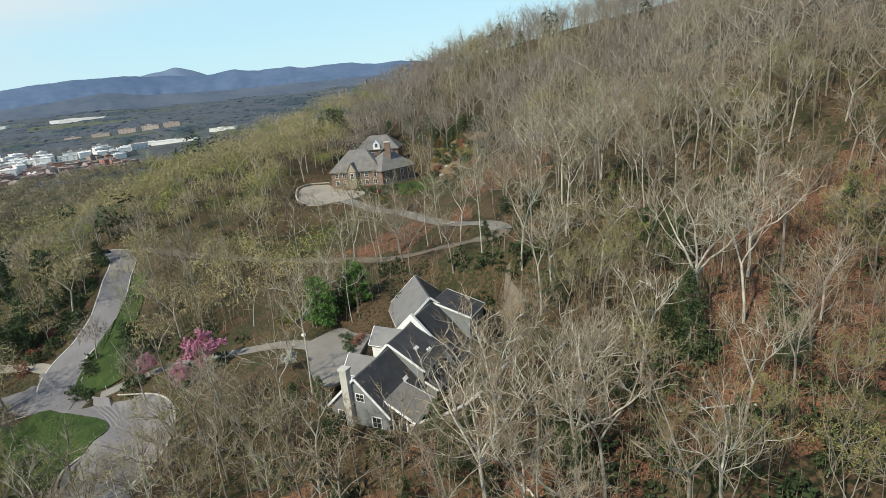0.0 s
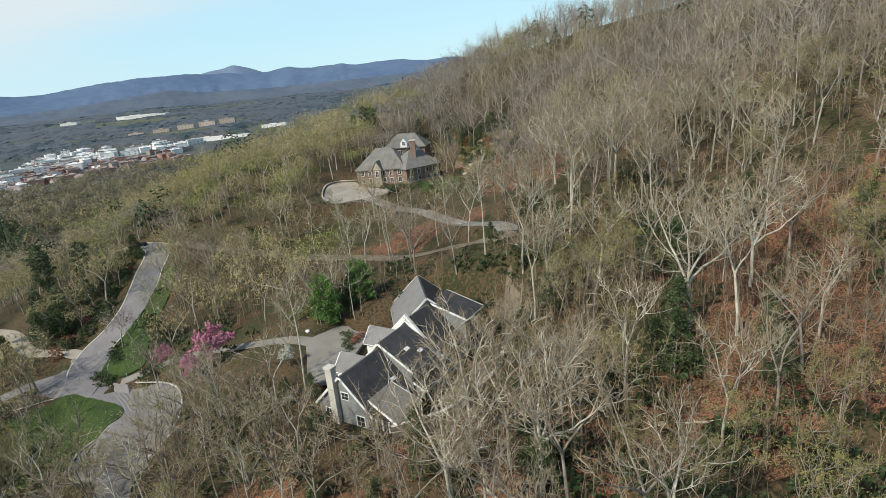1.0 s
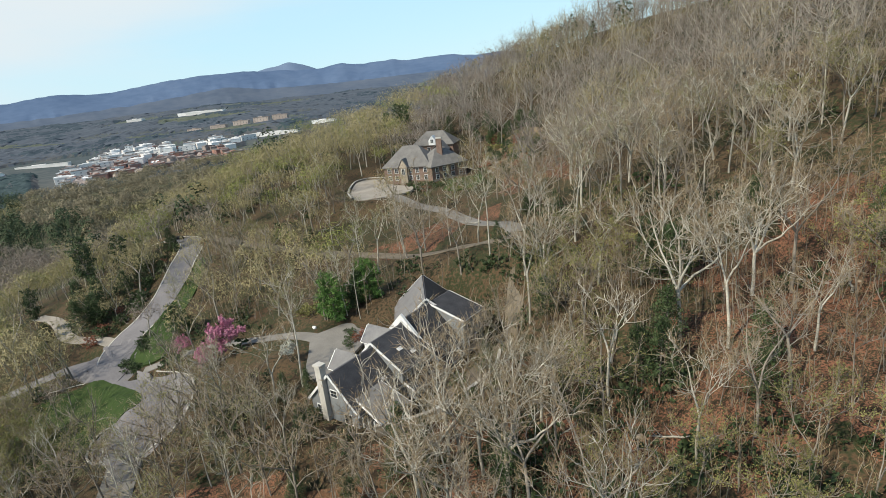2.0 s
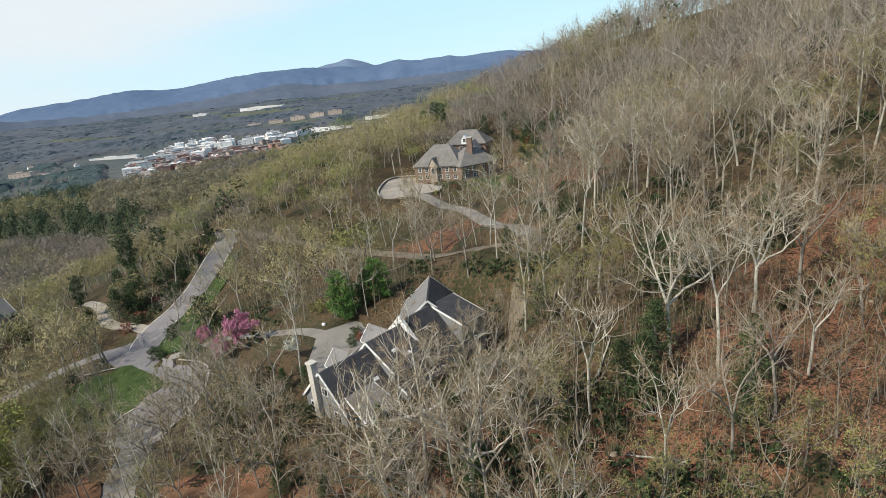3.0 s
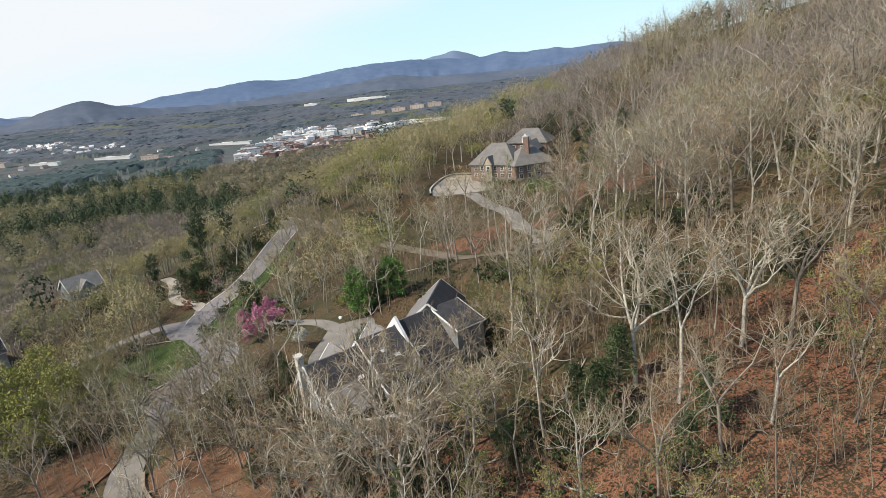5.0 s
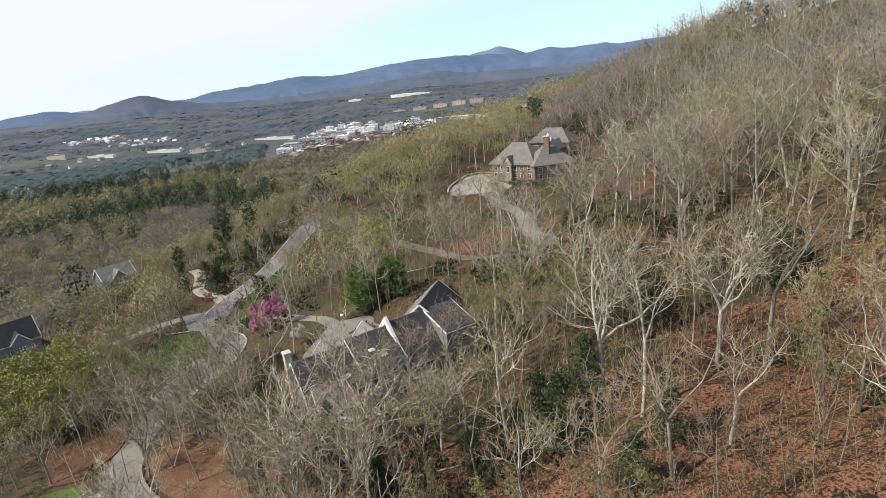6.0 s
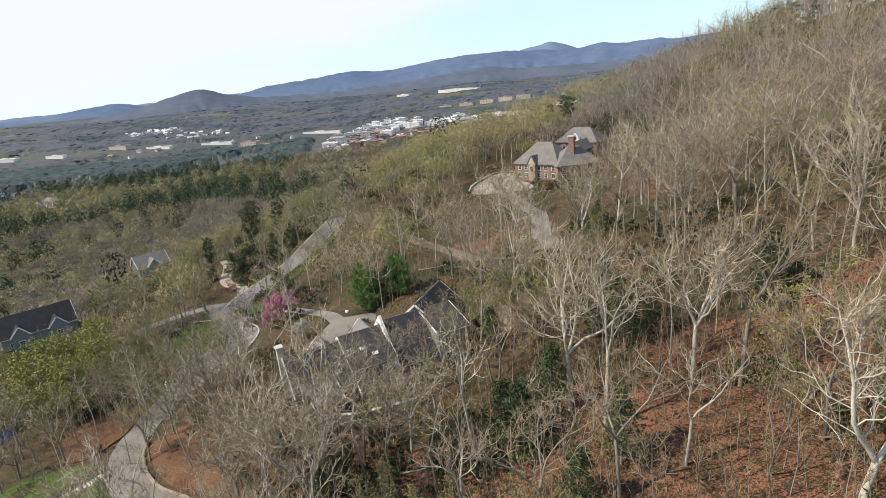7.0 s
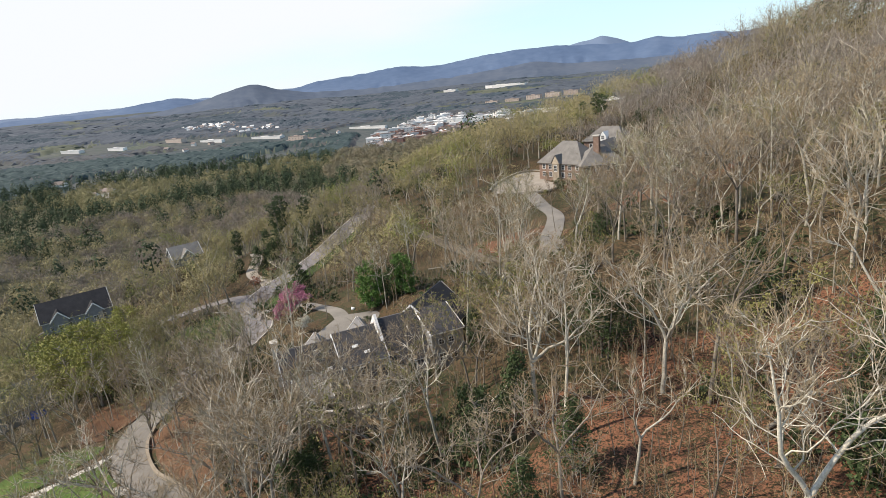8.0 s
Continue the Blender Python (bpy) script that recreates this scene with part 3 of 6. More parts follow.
class Wood:
    """Gathers tubes, twigs and leaves as triangles."""

    def __init__(self):
        self.v, self.f, self.n = [], [], 0

    def tube(self, path, radii, sides):
        path = np.asarray(path, float)
        t = np.gradient(path, axis=0)
        t /= np.linalg.norm(t, axis=1)[:, None] + 1e-9
        a = np.cross(t, (0.31, 0.95, 0.05))
        a /= np.linalg.norm(a, axis=1)[:, None] + 1e-9
        b = np.cross(t, a)
        ang = np.arange(sides) * 2 * math.pi / sides
        ring = a[:, None] * np.cos(ang)[None, :, None] + b[:, None] * np.sin(ang)[None, :, None]
        v = path[:, None] + ring * np.asarray(radii)[:, None, None]
        self.v.append(v.reshape(-1, 3))
        k = self.n
        for i in range(len(path) - 1):
            for s in range(sides):
                p, q = k + i * sides + s, k + i * sides + (s + 1) % sides
                self.f += [(p, q, q + sides), (p, q + sides, p + sides)]
        self.n += len(path) * sides

    def blade(self, p, q, width, rng):
        """One thin tapering twig from p to q."""
        side = np.cross(q - p, rng.normal(size=3))
        side *= width / (np.linalg.norm(side) + 1e-9)
        self.v.append(np.array([p - side, p + side, q]))
        self.f.append((self.n, self.n + 1, self.n + 2))
        self.n += 3

    def spike(self, p, q, r, rng):
        """A straight branchlet, round at p and sharp at q."""
        d = q - p
        a = np.cross(d, rng.normal(size=3))
        a *= r / (np.linalg.norm(a) + 1e-9)
        b = np.cross(d, a)
        b *= r / (np.linalg.norm(b) + 1e-9)
        self.v.append(np.array([p + a, p - a * 0.5 + b * 0.87, p - a * 0.5 - b * 0.87, q]))
        k = self.n
        self.f += [(k, k + 1, k + 3), (k + 1, k + 2, k + 3), (k + 2, k, k + 3)]
        self.n += 4

    def leaf(self, p, size, rng):
        a, b = rng.normal(size=3), rng.normal(size=3)
        a *= size / np.linalg.norm(a)
        b *= size / np.linalg.norm(b)
        self.v.append(np.array([p - a, p + b, p + a, p - b * 0.6]))
        self.f += [(self.n, self.n + 1, self.n + 2), (self.n, self.n + 2, self.n + 3)]
        self.n += 4

    def mesh(self, name, material):
        return fast_mesh(name, np.vstack(self.v), self.f, [material])


def bend(start, way, length, steps, rng, up, wild):
    """A crooked line that starts along way and turns upwards."""
    p, d = [np.array(start, float)], np.array(way, float)
    for _ in range(steps):
        d = d + rng.normal(size=3) * wild + np.array((0, 0, up))
        d /= np.linalg.norm(d)
        p.append(p[-1] + d * length / steps)
    return np.array(p)


def along(line, f):
    """The place at the share f of a line's points, and the line's direction there."""
    f *= len(line) - 1
    i = min(int(f), len(line) - 2)
    d = line[i + 1] - line[i]
    return line[i] + d * (f - i), d / (np.linalg.norm(d) + 1e-9)


def aim(d, rng, wild, up):
    d = d + rng.normal(size=3) * wild + np.array((0, 0, up))
    return d / np.linalg.norm(d)


def grow(seed, tall, fork=0.42, spread=0.3, limbs=9, stout=0.013, lean=0.05, buds=0, twigs=2, forks=1, droop=0.18, toward=None, petal=0.075, tilt=(0.3, 0.65), sprays=4, crook=0.13):
    """A leafless broadleaf tree: the wood of the trunk, limbs and branches, that of the crown's branchlets and twigs, and its buds."""
    rng = np.random.default_rng(seed)
    trunk, crown, leaf = Wood(), Wood(), Wood()
    r0 = tall * stout * 0.7
    az0 = rng.uniform(0, 6.28) if toward is None else radians(toward)
    stems = []
    if forks == 1:
        way = np.array((math.cos(az0) * lean, math.sin(az0) * lean, 1))
        stem = bend((0, 0, -0.8), way, tall * 0.93, 10, rng, 0.03, 0.045)
        stems.append((stem, np.linspace(1, 0, len(stem)) ** 0.8 * r0 * 0.92 + r0 * 0.08))
    else:
        base = bend((0, 0, -0.8), (math.cos(az0) * lean, math.sin(az0) * lean, 1), tall * fork, 5, rng, 0.03, 0.05)
        trunk.tube(base, np.linspace(1.15, 0.85, len(base)) * r0, 8)
        for k in range(forks):
            a = az0 + k * 2 * math.pi / forks + rng.uniform(-0.4, 0.4)
            out = rng.uniform(*tilt)
            stem = bend(base[-1] - (0, 0, 0.2), (math.cos(a) * out, math.sin(a) * out, 1), tall * (1 - fork) * rng.uniform(0.9, 1.1), 9, rng, 0.035, crook)
            stems.append((stem, np.linspace(1, 0, len(stem)) ** 0.8 * r0 * 0.66 + r0 * 0.05))
    for stem, radii in stems:
        trunk.tube(stem, radii, 7)
        first = fork if forks == 1 else 0.16
        count = limbs if forks == 1 else max(4, limbs // 2)
        for k in range(count):
            t = first + (0.97 - first) * (k + rng.uniform(0, 0.7)) / count
            at, _ = along(stem, t)
            a = az0 + k * 2.4 + rng.uniform(-0.5, 0.5)
            rel = (t - first) / (1 - first)
            length = tall * spread * (1.1 - 0.7 * rel) * rng.uniform(0.7, 1.25)
            limb = bend(at, (math.cos(a), math.sin(a), rng.uniform(0.45, 1.15)), length, 7, rng, droop * 0.45, 0.09 + crook)
            rl = max(0.03, radii[min(int(t * (len(stem) - 1)), len(stem) - 2)] * 0.37)
            trunk.tube(limb, np.linspace(rl, max(0.03, rl * 0.18), len(limb)), 4)
            for j in range(6):
                b0, d = along(limb, rng.uniform(0.22, 1.0))
                bl = length * rng.uniform(0.26, 0.55)
                br = bend(b0, aim(d, rng, 0.6, 0.3), bl, 3, rng, 0.1, 0.3)
                trunk.tube(br, np.linspace(max(rl * 0.36, 0.045), 0.02, len(br)), 3)
                for _ in range(sprays):
                    c0, cd = along(br, rng.uniform(0.25, 1.0))
                    cd = aim(cd, rng, 0.6, 0.2)
                    cl = bl * rng.uniform(0.3, 0.65)
                    crown.spike(c0, c0 + cd * cl, 0.028, rng)
                    for _ in range(twigs):
                        t0 = c0 + cd * cl * rng.uniform(0.2, 0.95)
                        d2 = aim(cd, rng, 0.6, 0.25)
                        ln = rng.uniform(0.35, 1.25) * tall / 20
                        crown.blade(t0, t0 + d2 * ln, 0.026, rng)
                        if buds and rng.uniform() < buds:
                            for q in range(3):
                                leaf.leaf(t0 + d2 * ln * rng.uniform(0.4, 1.05) + rng.normal(size=3) * 0.15, petal, rng)
    return trunk, crown, leaf


def clothe(seed, tall, wide, leaves, size, shape="round", bare=0.12):
    """An evergreen: a stem, whorls of boughs and leaf sprays along them."""
    rng = np.random.default_rng(seed)
    trunk, wood, leaf = Wood(), Wood(), Wood()
    stem = bend((0, 0, -0.5), (0.02, 0.02, 1), tall, 8, rng, 0.05, 0.03)
    trunk.tube(stem, np.linspace(tall * 0.014 + 0.03, 0.02, len(stem)), 6)
    boughs = {"bush": 26, "stuff": 9}.get(shape, 46)
    for k in range(boughs):
        t = bare + (0.98 - bare) * (k + rng.uniform(0, 1)) / boughs
        i = min(int(t * 8), 7)
        at = stem[i] + (stem[i + 1] - stem[i]) * (t * 8 - i)
        a = k * 2.4 + rng.uniform(-0.4, 0.4)
        if shape == "cone":
            reach = wide * (1 - t) ** 0.8 * rng.uniform(0.6, 1.15) + 0.3
        elif shape == "oval":
            reach = wide * math.sqrt(max(0.05, 1 - ((t - 0.4) / 0.62) ** 2)) * rng.uniform(0.72, 1.05)
        elif shape == "pine":
            reach = wide * (0.35 + 0.65 * math.sin(min(1, (t - bare) / (1 - bare)) * 2.6)) * rng.uniform(0.5, 1.1)
        else:
            reach = wide * math.sqrt(max(0.06, 1 - (2 * t - 0.85) ** 2 / 1.4)) * rng.uniform(0.65, 1.12)
        bough = bend(at, (math.cos(a), math.sin(a), rng.uniform(0.0, 0.45)), reach, 4, rng, 0.04, 0.15)
        wood.tube(bough, np.linspace(0.05, 0.012, len(bough)) * tall / 8, 3)
        for _ in range(int(leaves / boughs)):
            g = rng.uniform(0.25, 1.05) ** 0.7
            h = min(int(g * 4), 3)
            p = bough[h] + (bough[min(h + 1, 4)] - bough[h]) * (g * 4 - h)
            leaf.leaf(p + rng.normal(size=3) * np.array((0.3, 0.3, 0.22)) * (wide * 0.35), size * rng.uniform(0.6, 1.3), rng)
    return trunk, wood, leaf


def tree_model(name, woods, materials, names, label, category):
    ob = thing(name, Matrix.Identity(4), label, category)
    for w, m, n in zip(woods, materials, names):
        if w.n:
            c = new(n, w.mesh(n, m))
            c.parent = ob
            if n in ("young_foliage", "blossom", "foliage", "needles", "branchwork", "crown"):
                tagged(c, kind="stuff")
    return ob


BARE = []
for s, (tall, fork, spread, limbs, stout, lean, forks, buds, pale) in enumerate([
        (22, 0.46, 0.32, 12, 0.014, 0.07, 2, 0, 1), (20, 0.40, 0.36, 12, 0.0145, 0.10, 3, 0, 0), (24, 0.55, 0.26, 11, 0.012, 0.05, 1, 0, 1),
        (18, 0.40, 0.36, 10, 0.016, 0.10, 2, 0, 1), (21, 0.44, 0.31, 12, 0.0155, 0.06, 3, 0, 0), (19, 0.36, 0.34, 11, 0.012, 0.12, 2, 0.9, 0),
        (23, 0.50, 0.27, 11, 0.014, 0.05, 2, 0, 1), (16, 0.30, 0.38, 10, 0.012, 0.1, 2, 1.0, 0), (17, 0.55, 0.26, 9, 0.0115, 0.15, 1, 0, 0), (20, 0.38, 0.40, 14, 0.019, 0.05, 4, 0, 1)]):
    woods = grow(40 + s, tall, fork, spread, limbs, stout, lean, forks=forks, buds=buds, petal=0.125)
    label = "tall leafless hardwood with %s bark on the slope" % ("pale" if pale else "grey-brown")
    if buds:
        label = "hardwood with thin yellow-green spring buds on the slope"
    BARE.append(tree_model("tree", woods, [M_BARKPALE if pale else M_BARKGREY, (M_TWIG, M_TWIGGREY, M_TWIGOLIVE, M_TWIG)[s % 4], M_BUD], ["trunk", "crown", "young_foliage"], label, "tree"))

for s, (tall, args) in enumerate([(24, dict(fork=0.34, spread=0.34, limbs=15, stout=0.0215, lean=0.03, forks=3, tilt=(0.5, 0.95))), (15, dict(fork=0.35, spread=0.34, limbs=8, stout=0.017, lean=1.3, toward=170, droop=0.3))]):
    BARE.append(tree_model("tree", grow(60 + s, tall, **args), [M_BARKPALE, M_TWIG, M_BUD], ["trunk", "crown", "young_foliage"], ["broad old leafless tree with thick pale crooked limbs", "leaning leafless tree with pale sprawling limbs"][s], "tree"))

def vase(seed, tall, wide, sprays, budding, high=0.4, thick=0.05, limbs=7, forked=4, reach=1.0):
    """A farther hardwood: a tall stem, crooked limbs that fan out and a rounded haze of twigs."""
    rng = np.random.default_rng(seed)
    wood, twig = Wood(), Wood()
    az = rng.uniform(0, 6.28)
    base = bend((0, 0, -0.8), (0.06 * math.cos(az), 0.06 * math.sin(az), 1), tall * high, 3, rng, 0.03, 0.05)
    wood.tube(base, np.linspace(1.1, 0.8, 4) * tall * 0.0125, 4)
    heart = base[-1] + (0, 0, tall * (1 - high) * 0.35)
    for k in range(limbs):
        a = az + k * 6.28 / limbs * 2 + rng.uniform(-0.3, 0.3)
        out = rng.uniform(0.1, 1.0) * wide / 5.5
        limb = bend(base[-1 - k % 2], (math.cos(a) * out, math.sin(a) * out, 1), tall * (1 - high) * rng.uniform(0.75, 1.0), 4, rng, 0.03, 0.2)
        wood.tube(limb, np.linspace(tall * 0.0085, 0.04, 5), 3)
        for _ in range(forked):
            p, d = along(limb, rng.uniform(0.25, 0.95))
            wood.spike(p, p + aim(d, rng, 0.45, 0.25) * tall * rng.uniform(0.1, 0.22), 0.075, rng)
        for _ in range(sprays // limbs):
            p, d = along(limb, rng.uniform(0.3, 1.0))
            p = p + rng.normal(size=3) * np.array((1, 1, 0.8)) * wide * 0.27
            way = p - heart
            q = p + aim(way / np.linalg.norm(way), rng, 1.3, 0.0) * rng.uniform(0.7, 1.4) * reach
            twig.blade(p, q, thick, rng)
            if rng.uniform() < budding:
                twig.leaf(q, 0.17, rng)
    return np.vstack([np.vstack(wood.v), np.vstack(twig.v)]), np.vstack([np.array(wood.f), np.array(twig.f) + wood.n]), np.concatenate([np.zeros(len(wood.f)), np.ones(len(twig.f))])


for s in range(2):
    BARE.append(tree_model("tree", grow(66 + s, 17 + 2 * s, fork=0.48, spread=0.24, limbs=9, stout=0.0095, lean=0.08), [M_BARKPALE if s else M_BARKGREY, M_TWIG, M_BUD], ["trunk", "crown", "young_foliage"], "slender leafless tree with a small crown", "tree"))

BARE.append(tree_model("tree", grow(63, 23, fork=0.30, spread=0.33, limbs=30, stout=0.021, lean=0.0, forks=2, toward=40, tilt=(0.55, 0.85), sprays=5, crook=0.2), [M_BARKPALE, M_TWIGGREY, M_BUD], ["trunk", "crown", "young_foliage"], "large old tree forking low into pale sinuous limbs", "tree"))

for s in range(3):
    v, f, m = vase(80 + s, 17 + 1.5 * s, 5.0, 620, 0, (0.36, 0.44, 0.4)[s], 0.04, 7, 5)
    ob = thing("tree", Matrix.Identity(4), ("leafless hardwood with a soft rounded crown of brown twigs", "leafless hardwood with a hazy crown of grey twigs", "hardwood with a hazy olive crown coming into bud")[s], "tree")
    for n, k, mat in (("trunk", 0, M_BARKGREY), ("crown", 1, (M_TWIG, M_TWIGGREY, M_TWIGOLIVE)[s])):
        c = new(n, fast_mesh(n, v, f[m == k], [mat]))
        c.parent = ob
        if k:
            tagged(c, kind="stuff")
    BARE.append(ob)

FARTREE = []
for s in range(15):
    v, f, m = vase(90 + s, 16.5 + s % 5 * 1.4, 5.4 + s % 3 * 0.9, 460, 0, (0.27, 0.38, 0.32, 0.42, 0.3)[s % 5], 0.046, 5, 4)
    FARTREE.append((v, f, np.where(m == 1, 1 + s // 5, 0)))


def dome(seed, tall, wide, sprays, size, slim=0.3, limbs=3):
    """A far hardwood with a full rounded crown: a stem, a few limbs and an uneven bulging haze of twig sprays."""
    rng = np.random.default_rng(seed)
    wood, twig = Wood(), Wood()
    base = bend((0, 0, -0.8), (rng.normal() * 0.05, rng.normal() * 0.05, 1), tall * 0.42, 3, rng, 0.03, 0.05)
    wood.tube(base, np.linspace(1.1, 0.8, 4) * tall * 0.013, 4)
    for k in range(limbs):
        a = k * 6.28 / limbs + rng.uniform(-0.4, 0.4)
        limb = bend(base[-1], (math.cos(a) * 0.5, math.sin(a) * 0.5, 1), tall * 0.52, 3, rng, 0.02, 0.2)
        wood.tube(limb, np.linspace(tall * 0.0085, 0.04, 4), 3)
    bulges = [(np.array((0, 0, tall * 0.68)), wide * 0.75)]
    for k in range(5):
        a = k * 1.26 + rng.uniform(-0.4, 0.4)
        bulges.append((np.array((math.cos(a) * wide * 0.5, math.sin(a) * wide * 0.5, tall * rng.uniform(0.48, 0.66))), wide * rng.uniform(0.42, 0.6)))
    for _ in range(sprays):
        c, r = bulges[int(rng.integers(6))]
        n = rng.normal(size=3)
        n[2] = abs(n[2]) * 1.1 - 0.35
        n /= np.linalg.norm(n)
        p = c + n * r * rng.uniform(0.75, 1.08)
        face = n + rng.normal(size=3) * 0.24
        way = np.cross(face, rng.normal(size=3))
        way *= size * rng.uniform(0.7, 1.3) / (np.linalg.norm(way) + 1e-9)
        side = np.cross(face, way)
        side *= slim * size / (np.linalg.norm(side) + 1e-9)
        twig.v.append(np.array([p - side - way * 0.5, p + side - way * 0.5, p + way * 0.5]))
        twig.f.append((twig.n, twig.n + 1, twig.n + 2))
        twig.n += 3
    return np.vstack([np.vstack(wood.v), np.vstack(twig.v)]), np.vstack([np.array(wood.f), np.array(twig.f) + wood.n]), np.concatenate([np.zeros(len(wood.f)), np.ones(len(twig.f))])


DOMES = []
for s in range(20):
    v, f, m = dome(300 + s, 14 + s % 5 * 1.5, 5.8 + s % 3 * 0.9, 400, 1.15, 0.072)
    DOMES.append((v, f, np.where(m == 1, 1 + s // 5, 0)))


def spread_stuff(name, spots, models, materials, label, category, rng, sizes=(0.8, 1.15)):
    """Many trees too many to count, joined into one object."""
    verts, tris, mats, n = [], [], [], 0
    for x, y, z, kind in spots:
        v, f, m = models[kind % len(models)]
        a, s = rng.uniform(0, 6.28), rng.uniform(*sizes)
        c, d = math.cos(a) * s, math.sin(a) * s
        verts.append(np.column_stack([v[:, 0] * c - v[:, 1] * d + x, v[:, 0] * d + v[:, 1] * c + y, v[:, 2] * s * rng.uniform(0.92, 1.08) + z]))
        tris.append(f + n)
        mats.append(m)
        n += len(v)
    if not verts:
        return
    ob = new(name, fast_mesh(name, np.vstack(verts), np.vstack(tris), materials, np.concatenate(mats)))
    tagged(ob, label, category, kind="stuff")


def clear(x, y):
    """Whether a tree may stand there: off the roads, courts, lawns and houses."""
    if off_road(x, y) < 2.2:
        return False
    for px, py, a, b, h, turn in PADS:
        c, s = math.cos(radians(turn)), math.sin(radians(turn))
        u, v = (x - px) * c - (y - py) * s, (x - px) * s + (y - py) * c
        if max(abs(u) - a, abs(v) - b) < 2.0:
            return False
    for cx, cy, r in GLADES:
        if (x - cx) ** 2 + (y - cy) ** 2 < r * r:
            return False
    return True


# open places: lawns, the yards of the houses, the bank below the brick house
GLADES_BRICK_HOUSE = [
    (-26, 215, 8), (10, 172, 7), (-2, 200, 9), (-16, 190, 9), (-24, 204, 10), (-38, 213, 8), (-18, 204, 11), (-8, 190, 11),
    (4, 182, 9), (-5, 214, 9), (2, 200, 8), (-2, 240, 10), (-14, 221, 11), (-30, 175, 13), (-12, 168, 10), (-48, 190, 12),
    (-10, 255, 9), (3, 170, 9), (6, 235, 9), (10, 250, 10), (2, 222, 8), (-28, 205, 9), (-40, 205, 8),
]
GLADES_WEST = [
    (-172, 90, 15), (-189, 143, 11), (-160, 88, 10), (-90, 105, 14), (-95, 148, 8), (-92, 132, 9), (-103, 160, 7), (-155, 176, 9),
    (-66, 108, 6), (-118, 140, 9), (-128, 145, 7), (-140, 149, 6), (-100, 124, 7), (-122, 134, 7), (-132, 140, 7), (-141, 146, 7), (-150, 152, 7), (-158, 158, 6), (-113, 150, 6), (-117, 180, 6), (-114, 168, 6),
]
GLADES_LANE = [
    (-34, 62, 9), (-24, 63, 8), (-57, 48, 14), (-44, 46, 12), (-45, 122, 6), (-52, 108, 8), (-46, 101, 5), (-19, 70, 6), (11, 157, 9), (12, 91, 6), (15, 83, 5), (9, 84, 4), (16, 95, 4),
]
GLADES = GLADES_BRICK_HOUSE + GLADES_WEST + GLADES_LANE
GLADES += [(p[0], p[1] - 2, 7) for p in LINES["drive_b"][0][::5] if p[1] > 160 and p[0] > -60]


def open_wood(x, y):
    """The thinner woods of slender trees west of the grey house and below the brick one."""
    return (-80 < x < -14 and (96 if x < -44 else 74) < y < 150) or (-70 < x < 22 and 145 < y < 218)


def grove(x, y, rng):
    """Which wood grows there: 0 brown, 1 pale, 2 budding olive, in patches, and 3 single trees in fresh leaf."""
    n = noise.noise(Vector((x * 0.021, y * 0.021, 3))) + 0.22 * rng.normal() + (0.55 if x < -55 else 0.3 if x < -10 and y < 250 else -0.06)
    if x < -25 and rng.uniform() < 0.16:
        return 3
    return 2 if n > 0.2 else 1 if n < -0.22 else 0


